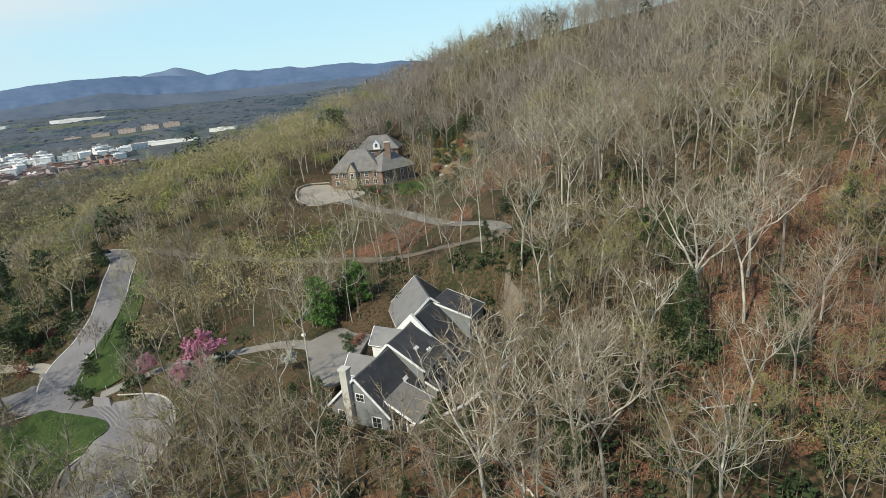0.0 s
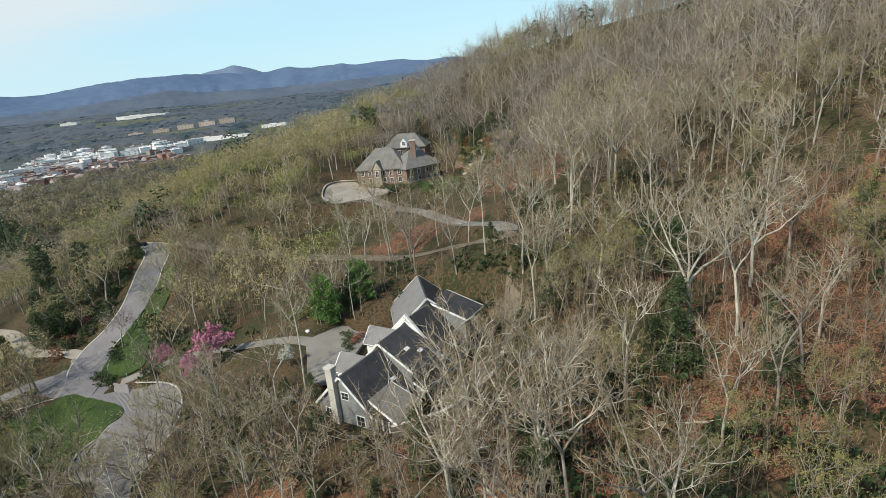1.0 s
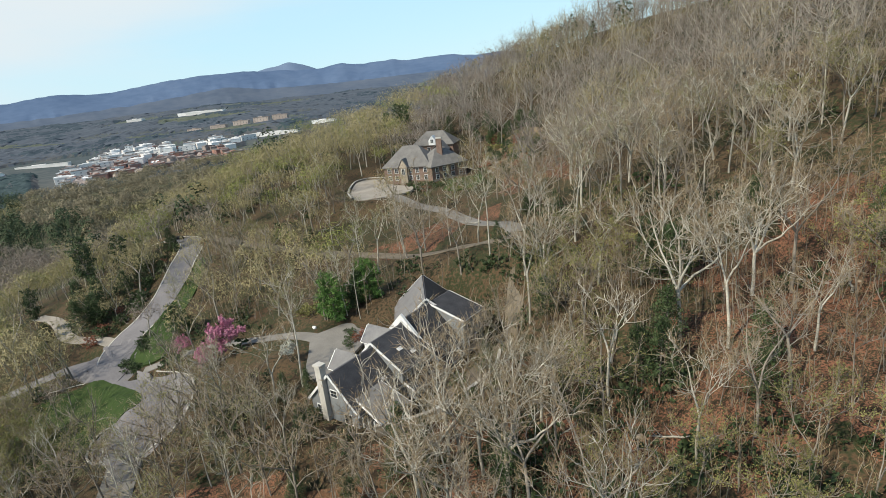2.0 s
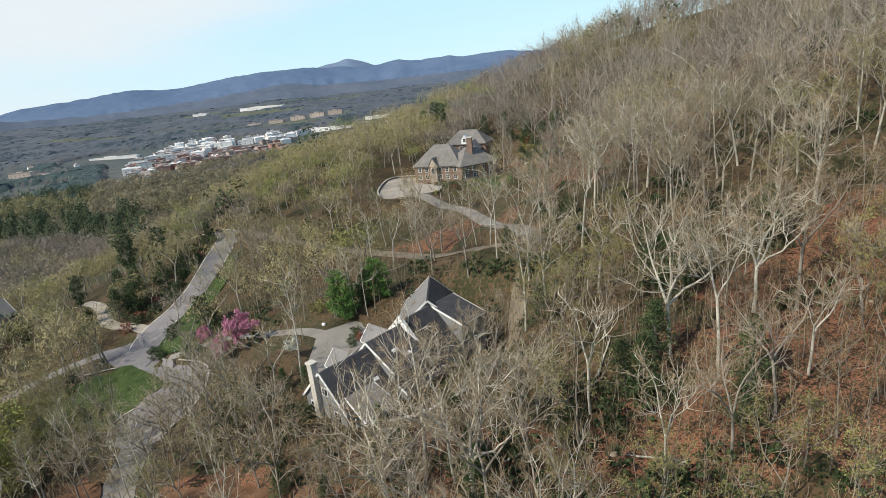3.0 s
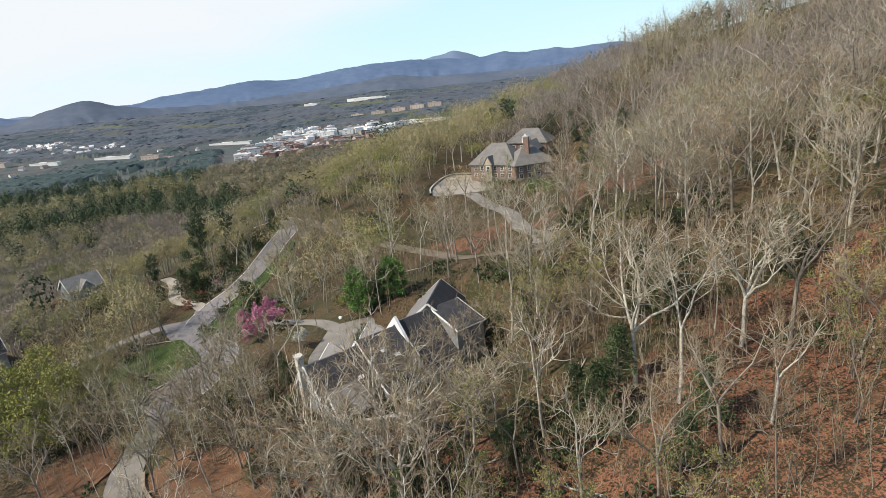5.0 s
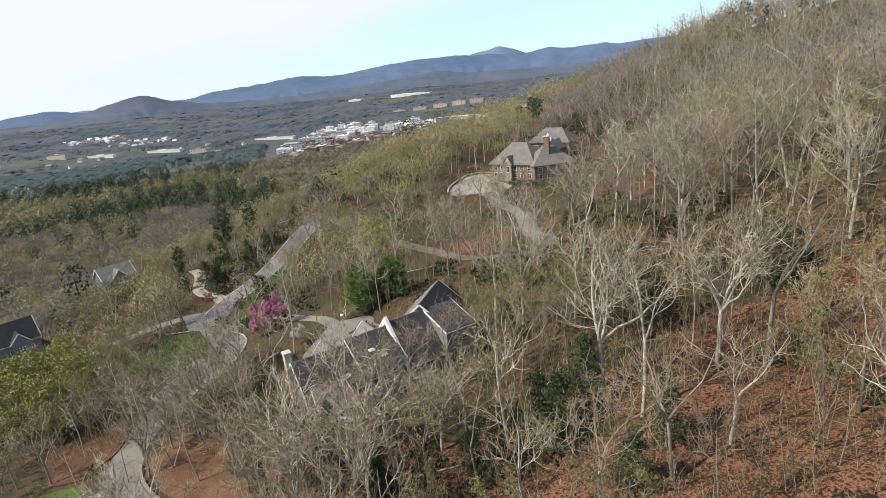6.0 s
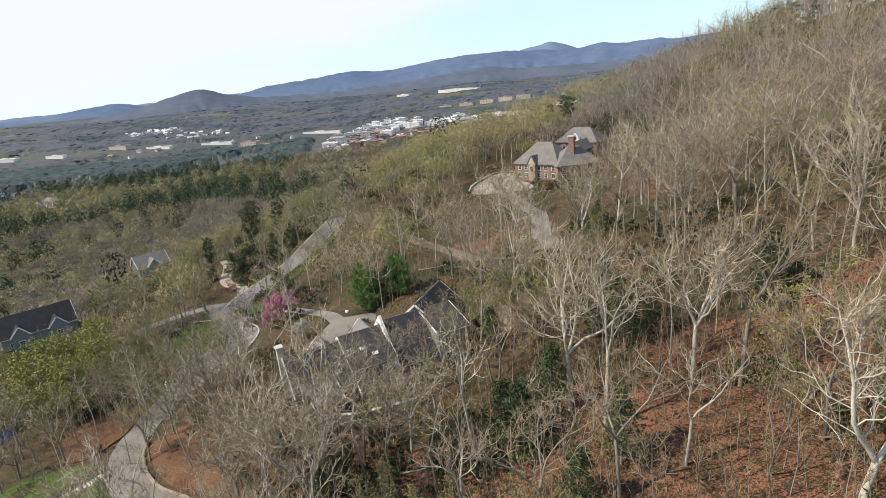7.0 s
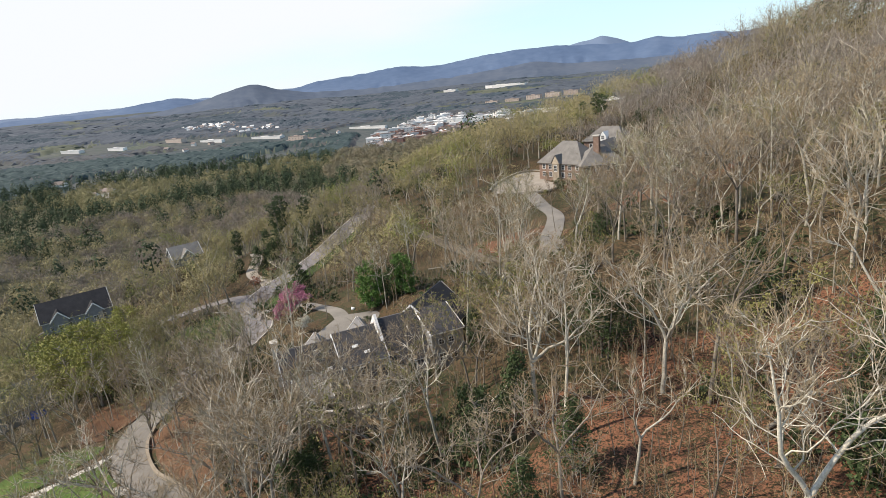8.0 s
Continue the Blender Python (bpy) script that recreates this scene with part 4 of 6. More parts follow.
def build_forest():
    rng = np.random.default_rng(7)
    near, middle, spots = [], [], []
    for first, last in ((36, 320), (320, 374), (374, 414)):
        for gx in np.arange(-190, 122, 7.0):
            for gy in np.arange(first, last, 7.0):
                x, y = gx + rng.uniform(-3.2, 3.2), gy + rng.uniform(-3.2, 3.2)
                if not clear(x, y) or (x > 48 and y < 66) or (y > 322 and x < -110) or (y > 375 and x < -10):
                    continue
                if rng.uniform() < (0.4 if -125 < x < -75 and y < 210 else 0.2 if x <= -125 else 0.22 if x < -58 and y > 150 else 0.5 if open_wood(x, y) else 0.28 if y < 130 and x > 56 else 0.48 if y < 125 and x > 15 else 0.45 if y < 125 else 0.08):
                    continue
                spots.append((x, y))
    spots.sort(key=lambda p: math.hypot(p[0] - 40, (p[1] - 42) * 0.95))
    taken = [(x, y) for x, y, *_ in HEROES]
    spots = [p for p in spots if min((p[0] - a) ** 2 + (p[1] - b) ** 2 for a, b in taken) > 16 and math.hypot(p[0] - 69.5, p[1] - 73) > 10]
    for i, (x, y) in enumerate(spots):
        z = lone(x, y)
        if i < 150:
            ob = BARE[(15, 16, 17)[int(rng.integers(3))]] if x < -28 and rng.uniform() < 0.5 else BARE[(2, 8, 12, 13)[int(rng.integers(4))]] if open_wood(x, y) and rng.uniform() < 0.8 else BARE[(5, 7, 2, 6)[int(rng.integers(4))]] if x < -60 and rng.uniform() < 0.7 else BARE[(12, 13)[int(rng.integers(2))] if y < 120 and rng.uniform() < 0.22 else int(rng.integers(10)) if y < 110 or rng.uniform() < 0.6 else (0, 1, 3, 4, 9)[int(rng.integers(5))]]
            s = rng.uniform(0.8, 1.08)
            copy_thing(ob, Matrix.Translation((x, y, z)) @ Matrix.Rotation(rng.uniform(0, 6.28), 4, "Z") @ Matrix.Scale(s, 4))["group"] = "hillside trees"
        else:
            middle.append((x, y, z, int(rng.integers(5)) + 5 * grove(x, y, rng)))
    # the western woods below the road run on
    rng = np.random.default_rng(23)
    for gx in np.arange(-244, -190, 8.5):
        for gy in np.arange(40, 300, 8.5):
            x, y = gx + rng.uniform(-2.8, 2.8), gy + rng.uniform(-2.8, 2.8)
            if clear(x, y) and rng.uniform() < 0.8:
                middle.append((x, y, lone(x, y), int(rng.integers(5)) + 5 * grove(x, y, rng)))
    bands = {}
    for m in middle:
        bands.setdefault((m[0] > -25 + 12 * rng.normal(), m[1] > 200), []).append(m)
    for (east, _), b in bands.items():
        spread_stuff("woodland", b, FARTREE if east else DOMES, [M_WOODBARK, M_WOODFAR, M_WOODPALE, M_WOODOLIVE, M_WOODFRESH], "dense leafless hardwood forest in early spring", "forest", rng, (0.7, 1.2))
    # brush and saplings between the trunks
    rng = np.random.default_rng(12)
    saplings = []
    for s in range(6):
        stem, twig, leaf = Wood(), Wood(), Wood()
        tall = 4.5 + s
        line = bend((0, 0, -0.4), (rng.normal() * 0.15, rng.normal() * 0.15, 1), tall, 4, rng, 0.03, 0.08)
        stem.tube(line, np.linspace(0.07, 0.02, 5), 3)
        for k in range(9 + s):
            p, d = along(line, rng.uniform(0.3, 1.0))
            q = p + aim(d, rng, 0.5, 0.2) * rng.uniform(0.7, 1.9)
            twig.spike(p, q, 0.03, rng)
            for _ in range(2):
                h = p + (q - p) * rng.uniform(0.4, 1.0)
                twig.blade(h, h + aim(d, rng, 0.8, 0.2) * rng.uniform(0.4, 0.9), 0.03, rng)
            if s % 3 == 2:
                leaf.leaf(q, 0.14, rng), leaf.leaf((p + q) / 2, 0.12, rng)
        parts = [(stem, 0), (twig, 1)] + ([(leaf, 2)] if leaf.n else [])
        v = np.vstack([np.vstack(w.v) for w, _ in parts])
        k = np.cumsum([0] + [w.n for w, _ in parts])
        saplings.append((v, np.vstack([np.array(w.f) + a for (w, _), a in zip(parts, k)]), np.concatenate([np.full(len(w.f), mi) for w, mi in parts])))
    brush = []
    for _ in range(1250):
        x, y = rng.uniform(-110, 115), 42 + 125 * rng.uniform() ** 1.3
        if clear(x, y):
            brush.append((x, y, lone(x, y), int(rng.integers(6))))
    for _ in range(700):
        x, y = rng.uniform(-30, 105), rng.uniform(56, 118)
        if clear(x, y):
            brush.append((x, y, lone(x, y) - 0.3, int(rng.integers(6))))
    for _ in range(450):
        x, y = rng.uniform(15, 98), rng.uniform(60, 118)
        if clear(x, y):
            brush.append((x, y, lone(x, y) - 1.6, int(rng.integers(6))))
    for _ in range(300):
        x, y = rng.uniform(-85, -22), rng.uniform(98, 200)
        if clear(x, y):
            brush.append((x, y, lone(x, y) - 0.3, int(rng.integers(6))))
    spread_stuff("undergrowth", brush, saplings, [M_BARKGREY, M_TWIG, M_BRUSH], "thin saplings and brush under the trees", "undergrowth", rng, (0.5, 1.2))


def build_thickets():
    """Evergreen laurel under the trees, in loose drifts."""
    rng = np.random.default_rng(17)
    bushes = []
    for k in range(4):
        t, _, l = clothe(50 + k, 2.6, 1.9, 90, 0.3, "stuff", 0.05)
        bushes.append((np.vstack([np.vstack(t.v), np.vstack(l.v)]), np.vstack([np.array(t.f), np.array(l.f) + t.n]), np.concatenate([np.zeros(len(t.f)), np.ones(len(l.f))])))
    spots = []
    for _ in range(2600):
        x, y = rng.uniform(-150, 115), rng.uniform(40, 300)
        drift = noise.noise(Vector((x * 0.035, y * 0.035, 9)))
        if drift > (0.06 if x > -112 else -0.25) + 0.14 * rng.uniform() and clear(x, y) and len(spots) < 600:
            spots.append((x, y, lone(x, y) - 0.1, int(rng.integers(4))))
    for cx, cy, r, count in ((40, 58, 11, 34), (50, 62, 9, 20), (34, 79, 5, 10), (20, 66, 8, 16), (4, 66, 9, 18), (-16, 76, 9, 16), (-40, 92, 10, 12), (-60, 128, 14, 16), (12, 120, 8, 14), (16, 142, 9, 20), (-30, 130, 8, 10)):
        for _ in range(count):
            a, d = rng.uniform(0, 6.28), r * math.sqrt(rng.uniform())
            x, y = cx + d * math.cos(a), cy + d * math.sin(a)
            if clear(x, y):
                spots.append((x, y, lone(x, y) - 0.1, int(rng.integers(4))))
    spread_stuff("laurel_thicket", spots, bushes, [M_BARKGREY, M_NEEDLE], "dark green laurel thickets under the bare trees", "shrubs", rng, (0.6, 1.5))


# trees that can be told apart: x, y, model, scale, turn
TREES_EAST_SLOPE = [
    (30, 98, 7, 1.05, 40), (26, 105, 5, 0.95, 160), (34, 112, 7, 1.0, 220), (36, 61, 7, 0.8, 0), (42, 57, 7, 0.75, 50), (47, 62, 7, 0.85, 110),
    (69.5, 75.2, 14, 1.0, 0), (77, 92, 10, 0.9, 150), (39.2, 86.5, 9, 1.15, 40), (57.6, 95.5, 4, 1.15, 10), (27, 72.7, 5, 1.05, 30), (25, 91.6, 5, 1.0, 200), (28.8, 107, 3, 1.1, 80), (28, 80, 0, 0.95, 20), (30, 56, 7, 0.8, 90),
    (52, 58, 7, 0.8, 0), (26, 62, 7, 0.7, 200), (40, 52, 7, 0.8, 70), (44, 68, 1, 0.9, 20), (50, 74, 4, 0.85, 75), (37, 66, 0, 0.85, 10),
]
TREES_EAST_SLOPE_MORE = [
    (55, 80, 3, 0.85, 190),
]
TREES_BELOW_HOUSE = [
    (24, 92, 5, 0.95, 0), (20, 99, 7, 1.0, 90), (11, 75, 4, 0.85, 0), (20, 82, 3, 0.75, 70), (20, 71, 1, 0.9, 0),
    (13.5, 61, 11, 1.0, 0), (12.5, 90, 1, 0.8, 30), (16, 101, 0, 1.0, 200), (6, 74, 4, 0.95, 100), (14, 63.5, 9, 1.1, 0),
    (17, 60, 4, 1.0, 60), (8.5, 84, 1, 0.9, 0), (8, 56, 1, 1.0, 80), (10, 69, 3, 1.2, 40),
]
TREES_BELOW_HOUSE_MORE = [
    (19, 107, 9, 1.0, 0), (7, 61, 3, 1.1, 30), (14, 72, 6, 0.85, 280), (18, 78, 9, 0.85, 310),
]
TREES_ROUND_COURT = [
    (-24.3, 119.6, 13, 1.0, 60), (-37, 110.4, 8, 0.8, 0), (-43.8, 122.9, 12, 1.05, 150), (-28.5, 122, 2, 0.75, 40),
]
TREES_SOUTH_BANK = [
    (-3, 62, 1, 0.9, 140), (-12, 66, 8, 0.8, 250), (-24, 77, 0, 0.75, 60), (-22.8, 158, 2, 0.95, 0), (-20.3, 151.5, 0, 0.9, 0), (-17, 73, 8, 0.9, 0),
    (4.5, 72, 0, 1.15, 200), (2, 64, 9, 1.1, 60),
]
TREES_ALONG_LANE = [
    (-33, 82, 16, 0.8, 10), (-41, 88, 17, 0.75, 0), (-43, 66.5, 17, 0.85, 0), (-28, 67.5, 2, 0.8, 60),
    (-80, 139, 5, 0.8, 0), (-88, 142, 2, 0.85, 0), (-27.5, 146, 6, 0.9, 90), (-46, 64, 8, 0.8, 0), (-52, 77, 5, 0.95, 0),
    (-58, 86, 16, 0.85, 60), (-50, 85, 17, 0.85, 120), (-45, 78, 15, 0.85, 200), (-56, 94, 5, 0.8, 30), (-64, 79, 15, 0.8, 90), (-84, 91, 16, 0.75, 10),
]
TREES_ALONG_LANE_MORE = [
    (-77, 83, 5, 0.8, 150), (-92, 91, 7, 0.9, 40), (-70, 77, 16, 0.8, 300), (-98, 100, 5, 0.8, 0), (-86, 84, 7, 1.0, 80),
]
TREES_ROUND_CIRCLE = [
    (-95, 90, 7, 0.9, 0), (-102, 96, 5, 0.8, 70), (-90, 84, 7, 0.85, 140), (-109, 103, 7, 0.8, 20), (-112, 113, 5, 0.7, 200), (-100, 86, 5, 0.9, 250),
    (-47, 71, 2, 0.85, 30), (-39, 76, 13, 1.0, 90), (-34, 74, 12, 1.0, 0), (-44, 84, 12, 1.0, 140),
    (-29, 79, 17, 0.8, 70), (-38, 69, 5, 0.8, 40), (-53, 71, 13, 1.0, 210),
]
TREES_WEST_OF_LANE = [
    (-74, 88, 17, 0.85, 0), (-80, 80, 5, 0.9, 60), (-69, 67, 13, 1.0, 20), (-76, 72, 17, 0.8, 130), (-84, 76, 7, 1.0, 0), (-92, 82, 5, 0.95, 170),
    (-88, 70, 15, 0.85, 90), (-97, 77, 7, 1.0, 30), (-104, 88, 5, 0.9, 220), (-80, 66, 12, 1.0, 0), (-62, 70.5, 8, 0.95, 80), (-72, 79, 6, 0.8, 310),
]
TREES_EAST_OF_LANE = [
    (-44, 73, 15, 0.95, 0), (-49, 79, 16, 0.95, 60), (-54, 84, 15, 0.9, 120), (-41, 81, 16, 1.0, 200), (-55, 92, 15, 0.9, 260),
    (-36, 87, 16, 0.95, 80), (-34, 78, 17, 1.0, 140), (-26, 73, 15, 1.0, 10), (-19, 69, 16, 1.0, 90), (-10, 73, 15, 1.0, 150), 
    (-57, 80, 16, 0.85, 170), (-62, 76, 17, 0.85, 240), (2, 66.5, 15, 1.3, 0),
]
TREES_EAST_OF_ROAD = [
    (-92, 172, 16, 1.0, 0), (-97, 181, 15, 1.0, 60), (-87, 178, 17, 1.0, 110), (-84, 165, 16, 0.95, 20), (-80, 173, 15, 1.0, 200), (-93, 163, 17, 0.9, 80),
    (-104, 187, 17, 0.9, 0), (-78, 158, 17, 0.95, 300), (-86, 152, 16, 0.9, 150), (-70, 165, 16, 1.0, 40), (-74, 148, 17, 0.9, 70), (-112, 196, 16, 0.85, 10),
]
TREES_BELOW_BRICK_HOUSE = [
    (15, 148, 16, 1.0, 0), (12, 158, 15, 1.0, 80), (9, 168, 16, 1.0, 160), (18, 140, 15, 1.0, 240), (4, 178, 16, 0.95, 30), (-60, 169, 12, 1.1, 0), (-47, 164, 13, 1.15, 70), (-40, 172, 2, 0.85, 20), (-27, 166, 12, 1.15, 150), (-35, 184, 13, 1.1, 0), (-18, 174, 2, 0.8, 200),
    (-7, 150, 13, 1.1, 90), (-52, 190, 12, 1.1, 40), (-24, 186, 13, 1.1, 240), (2, 141, 0, 0.85, 60), (-3, 166, 12, 1.1, 300), (-66, 186, 6, 0.85, 10),
    (-74, 190, 5, 0.9, 0), (-60, 200, 5, 0.9, 100), (-88, 176, 5, 0.9, 200), (-78, 172, 7, 1.0, 50),
]
HEROES = TREES_ROUND_COURT + TREES_EAST_OF_ROAD + TREES_EAST_OF_LANE + TREES_WEST_OF_LANE + TREES_BELOW_BRICK_HOUSE + TREES_ROUND_CIRCLE + TREES_EAST_SLOPE + TREES_EAST_SLOPE_MORE + TREES_BELOW_HOUSE + TREES_BELOW_HOUSE_MORE + TREES_SOUTH_BANK + TREES_ALONG_LANE + TREES_ALONG_LANE_MORE


def build_heroes():
    for x, y, k, s, turn in HEROES:
        copy_thing(BARE[k], Matrix.Translation((x, y, lone(x, y))) @ Matrix.Rotation(radians(turn), 4, "Z") @ Matrix.Scale(s, 4))["group"] = "hillside trees"


# ---- evergreens, shrubs and blossom: model, x, y, scale ----
def build_greens():
    rng = np.random.default_rng(21)
    models = {
        "holly": tree_model("holly_tree", clothe(1, 9, 3.4, 9500, 0.16, "oval", 0.03), [M_BARKGREY, M_BARKGREY, M_HOLLY], ["trunk", "branchwork", "foliage"], "dense bright green rounded evergreen tree", "tree"),
        "cedar": tree_model("cedar_tree", clothe(6, 9, 3.3, 3200, 0.225, "oval", 0.04), [M_BARKGREY, M_BARKGREY, M_NEEDLE], ["trunk", "branchwork", "foliage"], "dense dark green oval evergreen tree", "tree"),
        "hemlock": tree_model("hemlock", clothe(2, 11, 3.8, 2700, 0.175, "cone"), [M_BARKGREY, M_BARKGREY, M_NEEDLE], ["trunk", "branchwork", "needles"], "dark green hemlock among bare trees", "tree"),
        "pine": tree_model("pine_tree", clothe(3, 20, 3.6, 2400, 0.26, "pine", 0.4), [M_BARKGREY, M_BARKGREY, M_NEEDLE], ["trunk", "branchwork", "needles"], "tall pine with a dark ragged crown", "tree"),
        "bush": tree_model("shrub", clothe(4, 2.2, 1.7, 560, 0.16, "bush", 0.05), [M_BARKGREY, M_BARKGREY, M_NEEDLE], ["stem", "branchwork", "foliage"], "low dark green evergreen shrub", "shrub"),
        "lime_bush": tree_model("shrub", clothe(9, 2.2, 1.7, 560, 0.15, "bush", 0.05), [M_BARKGREY, M_BARKGREY, M_BUD], ["stem", "branchwork", "foliage"], "shrub in thin olive-green spring leaf", "shrub"),
        "russet": tree_model("shrub", clothe(5, 2.2, 1.7, 560, 0.15, "bush", 0.05), [M_BARKGREY, M_BARKGREY, M_RUSSET], ["stem", "branchwork", "foliage"], "low russet-leaved garden shrub", "shrub"),
    }
    t, c, l = grow(71, 7.5, 0.25, 0.42, 10, 0.014, 0.1, forks=3, buds=1.0, twigs=6, petal=0.17)
    models["redbud"] = tree_model("redbud_tree", (t, c, l), [M_BARKGREY, M_TWIG, M_PINK], ["trunk", "crown", "blossom"], "small redbud tree covered in pink blossom", "tree")
    t, c, l = grow(73, 5, 0.25, 0.42, 9, 0.014, 0.1, forks=3, buds=1.0, twigs=4, petal=0.1)
    models["dogwood"] = tree_model("dogwood_tree", (t, c, l), [M_BARKGREY, M_TWIG, M_PETAL], ["trunk", "crown", "blossom"], "small dogwood in white blossom by the grey house", "tree")
    models["willow"] = tree_model("tree", clothe(8, 11, 4.0, 3600, 0.15, "round", 0.3), [M_BARKGREY, M_BARKGREY, M_LIME], ["trunk", "branchwork", "foliage"], "young tree in fresh yellow-green leaf", "tree")
    for kind, x, y, s in GREENS:
        copy_thing(models[kind], Matrix.Translation((x, y, lone(x, y) - 0.1)) @ Matrix.Rotation(rng.uniform(0, 6.28), 4, "Z") @ Matrix.Scale(s, 4))
    for m in models.values():
        for o in (*m.children_recursive, m):
            bpy.data.objects.remove(o)


SHRUBS_BRICK_HOUSE = [
    ("cedar", 2, 262, 0.8), ("cedar", 8, 268, 0.9), ("cedar", -6, 262, 0.7), ("cedar", 14, 262, 0.8), ("lime_bush", 5, 243, 1.5), ("lime_bush", -3, 250, 1.6),
    ("bush", 0, 238, 1.3), ("bush", 6, 230, 1.4), ("lime_bush", 10, 236, 1.2), ("russet", 3, 236, 1.2), ("bush", 12, 224, 1.3), ("russet", 8, 219, 1.0),
    ("bush", -30, 226, 0.9), ("bush", -27, 226.5, 0.9), ("bush", -22, 227.5, 0.8), ("bush", -36, 226, 0.8), ("pine", -62, 312, 0.9), ("pine", -57, 308, 0.85),
    ("pine", -66, 306, 0.8), ("cedar", -4, 246, 0.5), ("cedar", 3, 236, 0.5), ("hemlock", -1, 254, 0.6), ("russet", -4, 232, 1.3), ("russet", 2, 224, 1.2),
    ("bush", 4, 214, 1.6), ("bush", -1, 206, 1.4), ("hemlock", -28, 283, 1.0), ("hemlock", -18, 282, 0.9),
]
SHRUBS_BRICK_HOUSE_MORE = [
    ("hemlock", -8, 278, 0.9), ("hemlock", -36, 288, 0.8), ("cedar", -5, 272, 0.8), ("cedar", -12, 268, 0.7), ("bush", -15, 214, 1.2), ("bush", -31, 221, 1.6),
    ("russet", -28, 219, 1.3),
]
SHRUBS_ROAD = [
    ("cedar", -85.0, 136, 1.15), ("redbud", -75.6, 122.8, 0.75), ("redbud", -62.5, 112.5, 0.8), ("willow", -96, 66, 1.9), ("willow", -104, 74, 2.0), ("willow", -112, 68, 1.9),
    ("willow", -110, 84, 1.7), ("willow", -120, 78, 1.8), ("willow", -126, 92, 1.6), ("willow", -87, 70, 1.7), ("willow", -92, 79, 1.7), ("bush", -96, 125, 1.5),
    ("bush", -93, 124, 1.4), ("bush", -99, 127, 1.2), ("bush", -80, 121.5, 1.3), ("bush", -77, 121, 1.1), ("cedar", -128.5, 151, 1.0), ("cedar", -132, 155, 1.1),
    ("cedar", -144, 145, 0.75), ("bush", -142, 141, 1.6), ("russet", -123, 156, 1.3), ("bush", -101, 137, 1.2), ("bush", -99, 135, 1.2), ("bush", -97, 133, 1.1),
    ("bush", -119, 150, 1.6), ("bush", -122, 145, 1.8), ("bush", -120, 158, 1.5), ("bush", -121, 164, 1.6),
]
SHRUBS_ROAD_MORE = [
    ("bush", -124, 172, 1.7), ("hemlock", -127, 152, 1.1), ("hemlock", -131, 158, 1.3), ("hemlock", -127, 166, 1.0), ("hemlock", -133, 148, 1.2), ("pine", -140, 166, 1.15),
    ("pine", -146, 172, 1.2), ("pine", -136, 175, 1.0), ("hemlock", -139, 158, 1.3), ("hemlock", -128, 176, 1.1), ("hemlock", -134, 186, 1.2), ("hemlock", -130, 196, 1.0),
    ("russet", -121, 139, 1.5), ("russet", -124, 148, 1.4), ("pine", -152, 150, 0.9),
]
SHRUBS_GREY_HOUSE = [
    ("dogwood", -33.5, 101, 0.9), ("holly", -31.2, 120.8, 1.3), ("holly", -23.5, 125.5, 1.15), ("cedar", -26.5, 125, 1.0), ("redbud", -57.5, 116, 1.25), ("bush", -26, 114, 0.5),
    ("russet", -22.3, 110, 0.9), ("russet", -21.5, 112.5, 0.8), ("bush", -24, 111, 0.8), ("bush", -23.5, 108, 0.8), ("bush", -22.5, 106.5, 0.6), ("bush", -24.5, 113.5, 0.7),
    ("lime_bush", -39, 125, 1.5), ("lime_bush", -43, 128, 1.3), ("lime_bush", -36, 129, 1.6), ("hemlock", 0, 71, 0.7), ("hemlock", -9, 66, 0.65), ("hemlock", -20, 70, 0.6),
    ("bush", -2, 97, 1.0), ("hemlock", -26, 92, 0.5), ("bush", -22, 84, 1.2), ("bush", -14, 79, 1.1), ("bush", 2, 96, 1.2), ("hemlock", 4, 88, 0.45),
]
SHRUBS_EAST_SLOPE = [
    ("hemlock", 35, 79.5, 1.0), ("hemlock", 41.5, 101, 1.1), ("hemlock", 43, 104, 0.9), ("cedar", 73.5, 86, 0.9), ("hemlock", 76, 88, 0.8), ("hemlock", 33, 81, 0.9), ("hemlock", 7.5, 79, 0.7), ("hemlock", -4.5, 78.5, 0.75), ("hemlock", 0, 75, 0.7), ("hemlock", -21, 79, 0.7), ("hemlock", 46, 72.5, 0.8), ("hemlock", 19, 101, 0.8), ("hemlock", -3, 70, 0.8), ("hemlock", -31, 92, 0.6), ("hemlock", 14, 64, 0.8), ("hemlock", 13.5, 66.5, 0.8), ("hemlock", 38, 104, 1.2), ("hemlock", 72, 101, 1.0), ("hemlock", 14, 146, 0.5), ("hemlock", 19, 150, 0.55),
    ("hemlock", 22, 141, 0.5), ("hemlock", 8, 132, 0.45), ("hemlock", 37, 85, 1.0), ("hemlock", 48.5, 79, 0.9), ("hemlock", 57, 114, 1.1), ("hemlock", 73, 94, 1.0),
    ("hemlock", 12, 70, 0.75), ("hemlock", 15, 68, 0.65), ("hemlock", 8, 95, 0.7), ("hemlock", 24, 76, 0.6), ("bush", 20, 112, 1.5),
]
GREENS = SHRUBS_BRICK_HOUSE + SHRUBS_BRICK_HOUSE_MORE + SHRUBS_ROAD + SHRUBS_ROAD_MORE + SHRUBS_GREY_HOUSE + SHRUBS_EAST_SLOPE

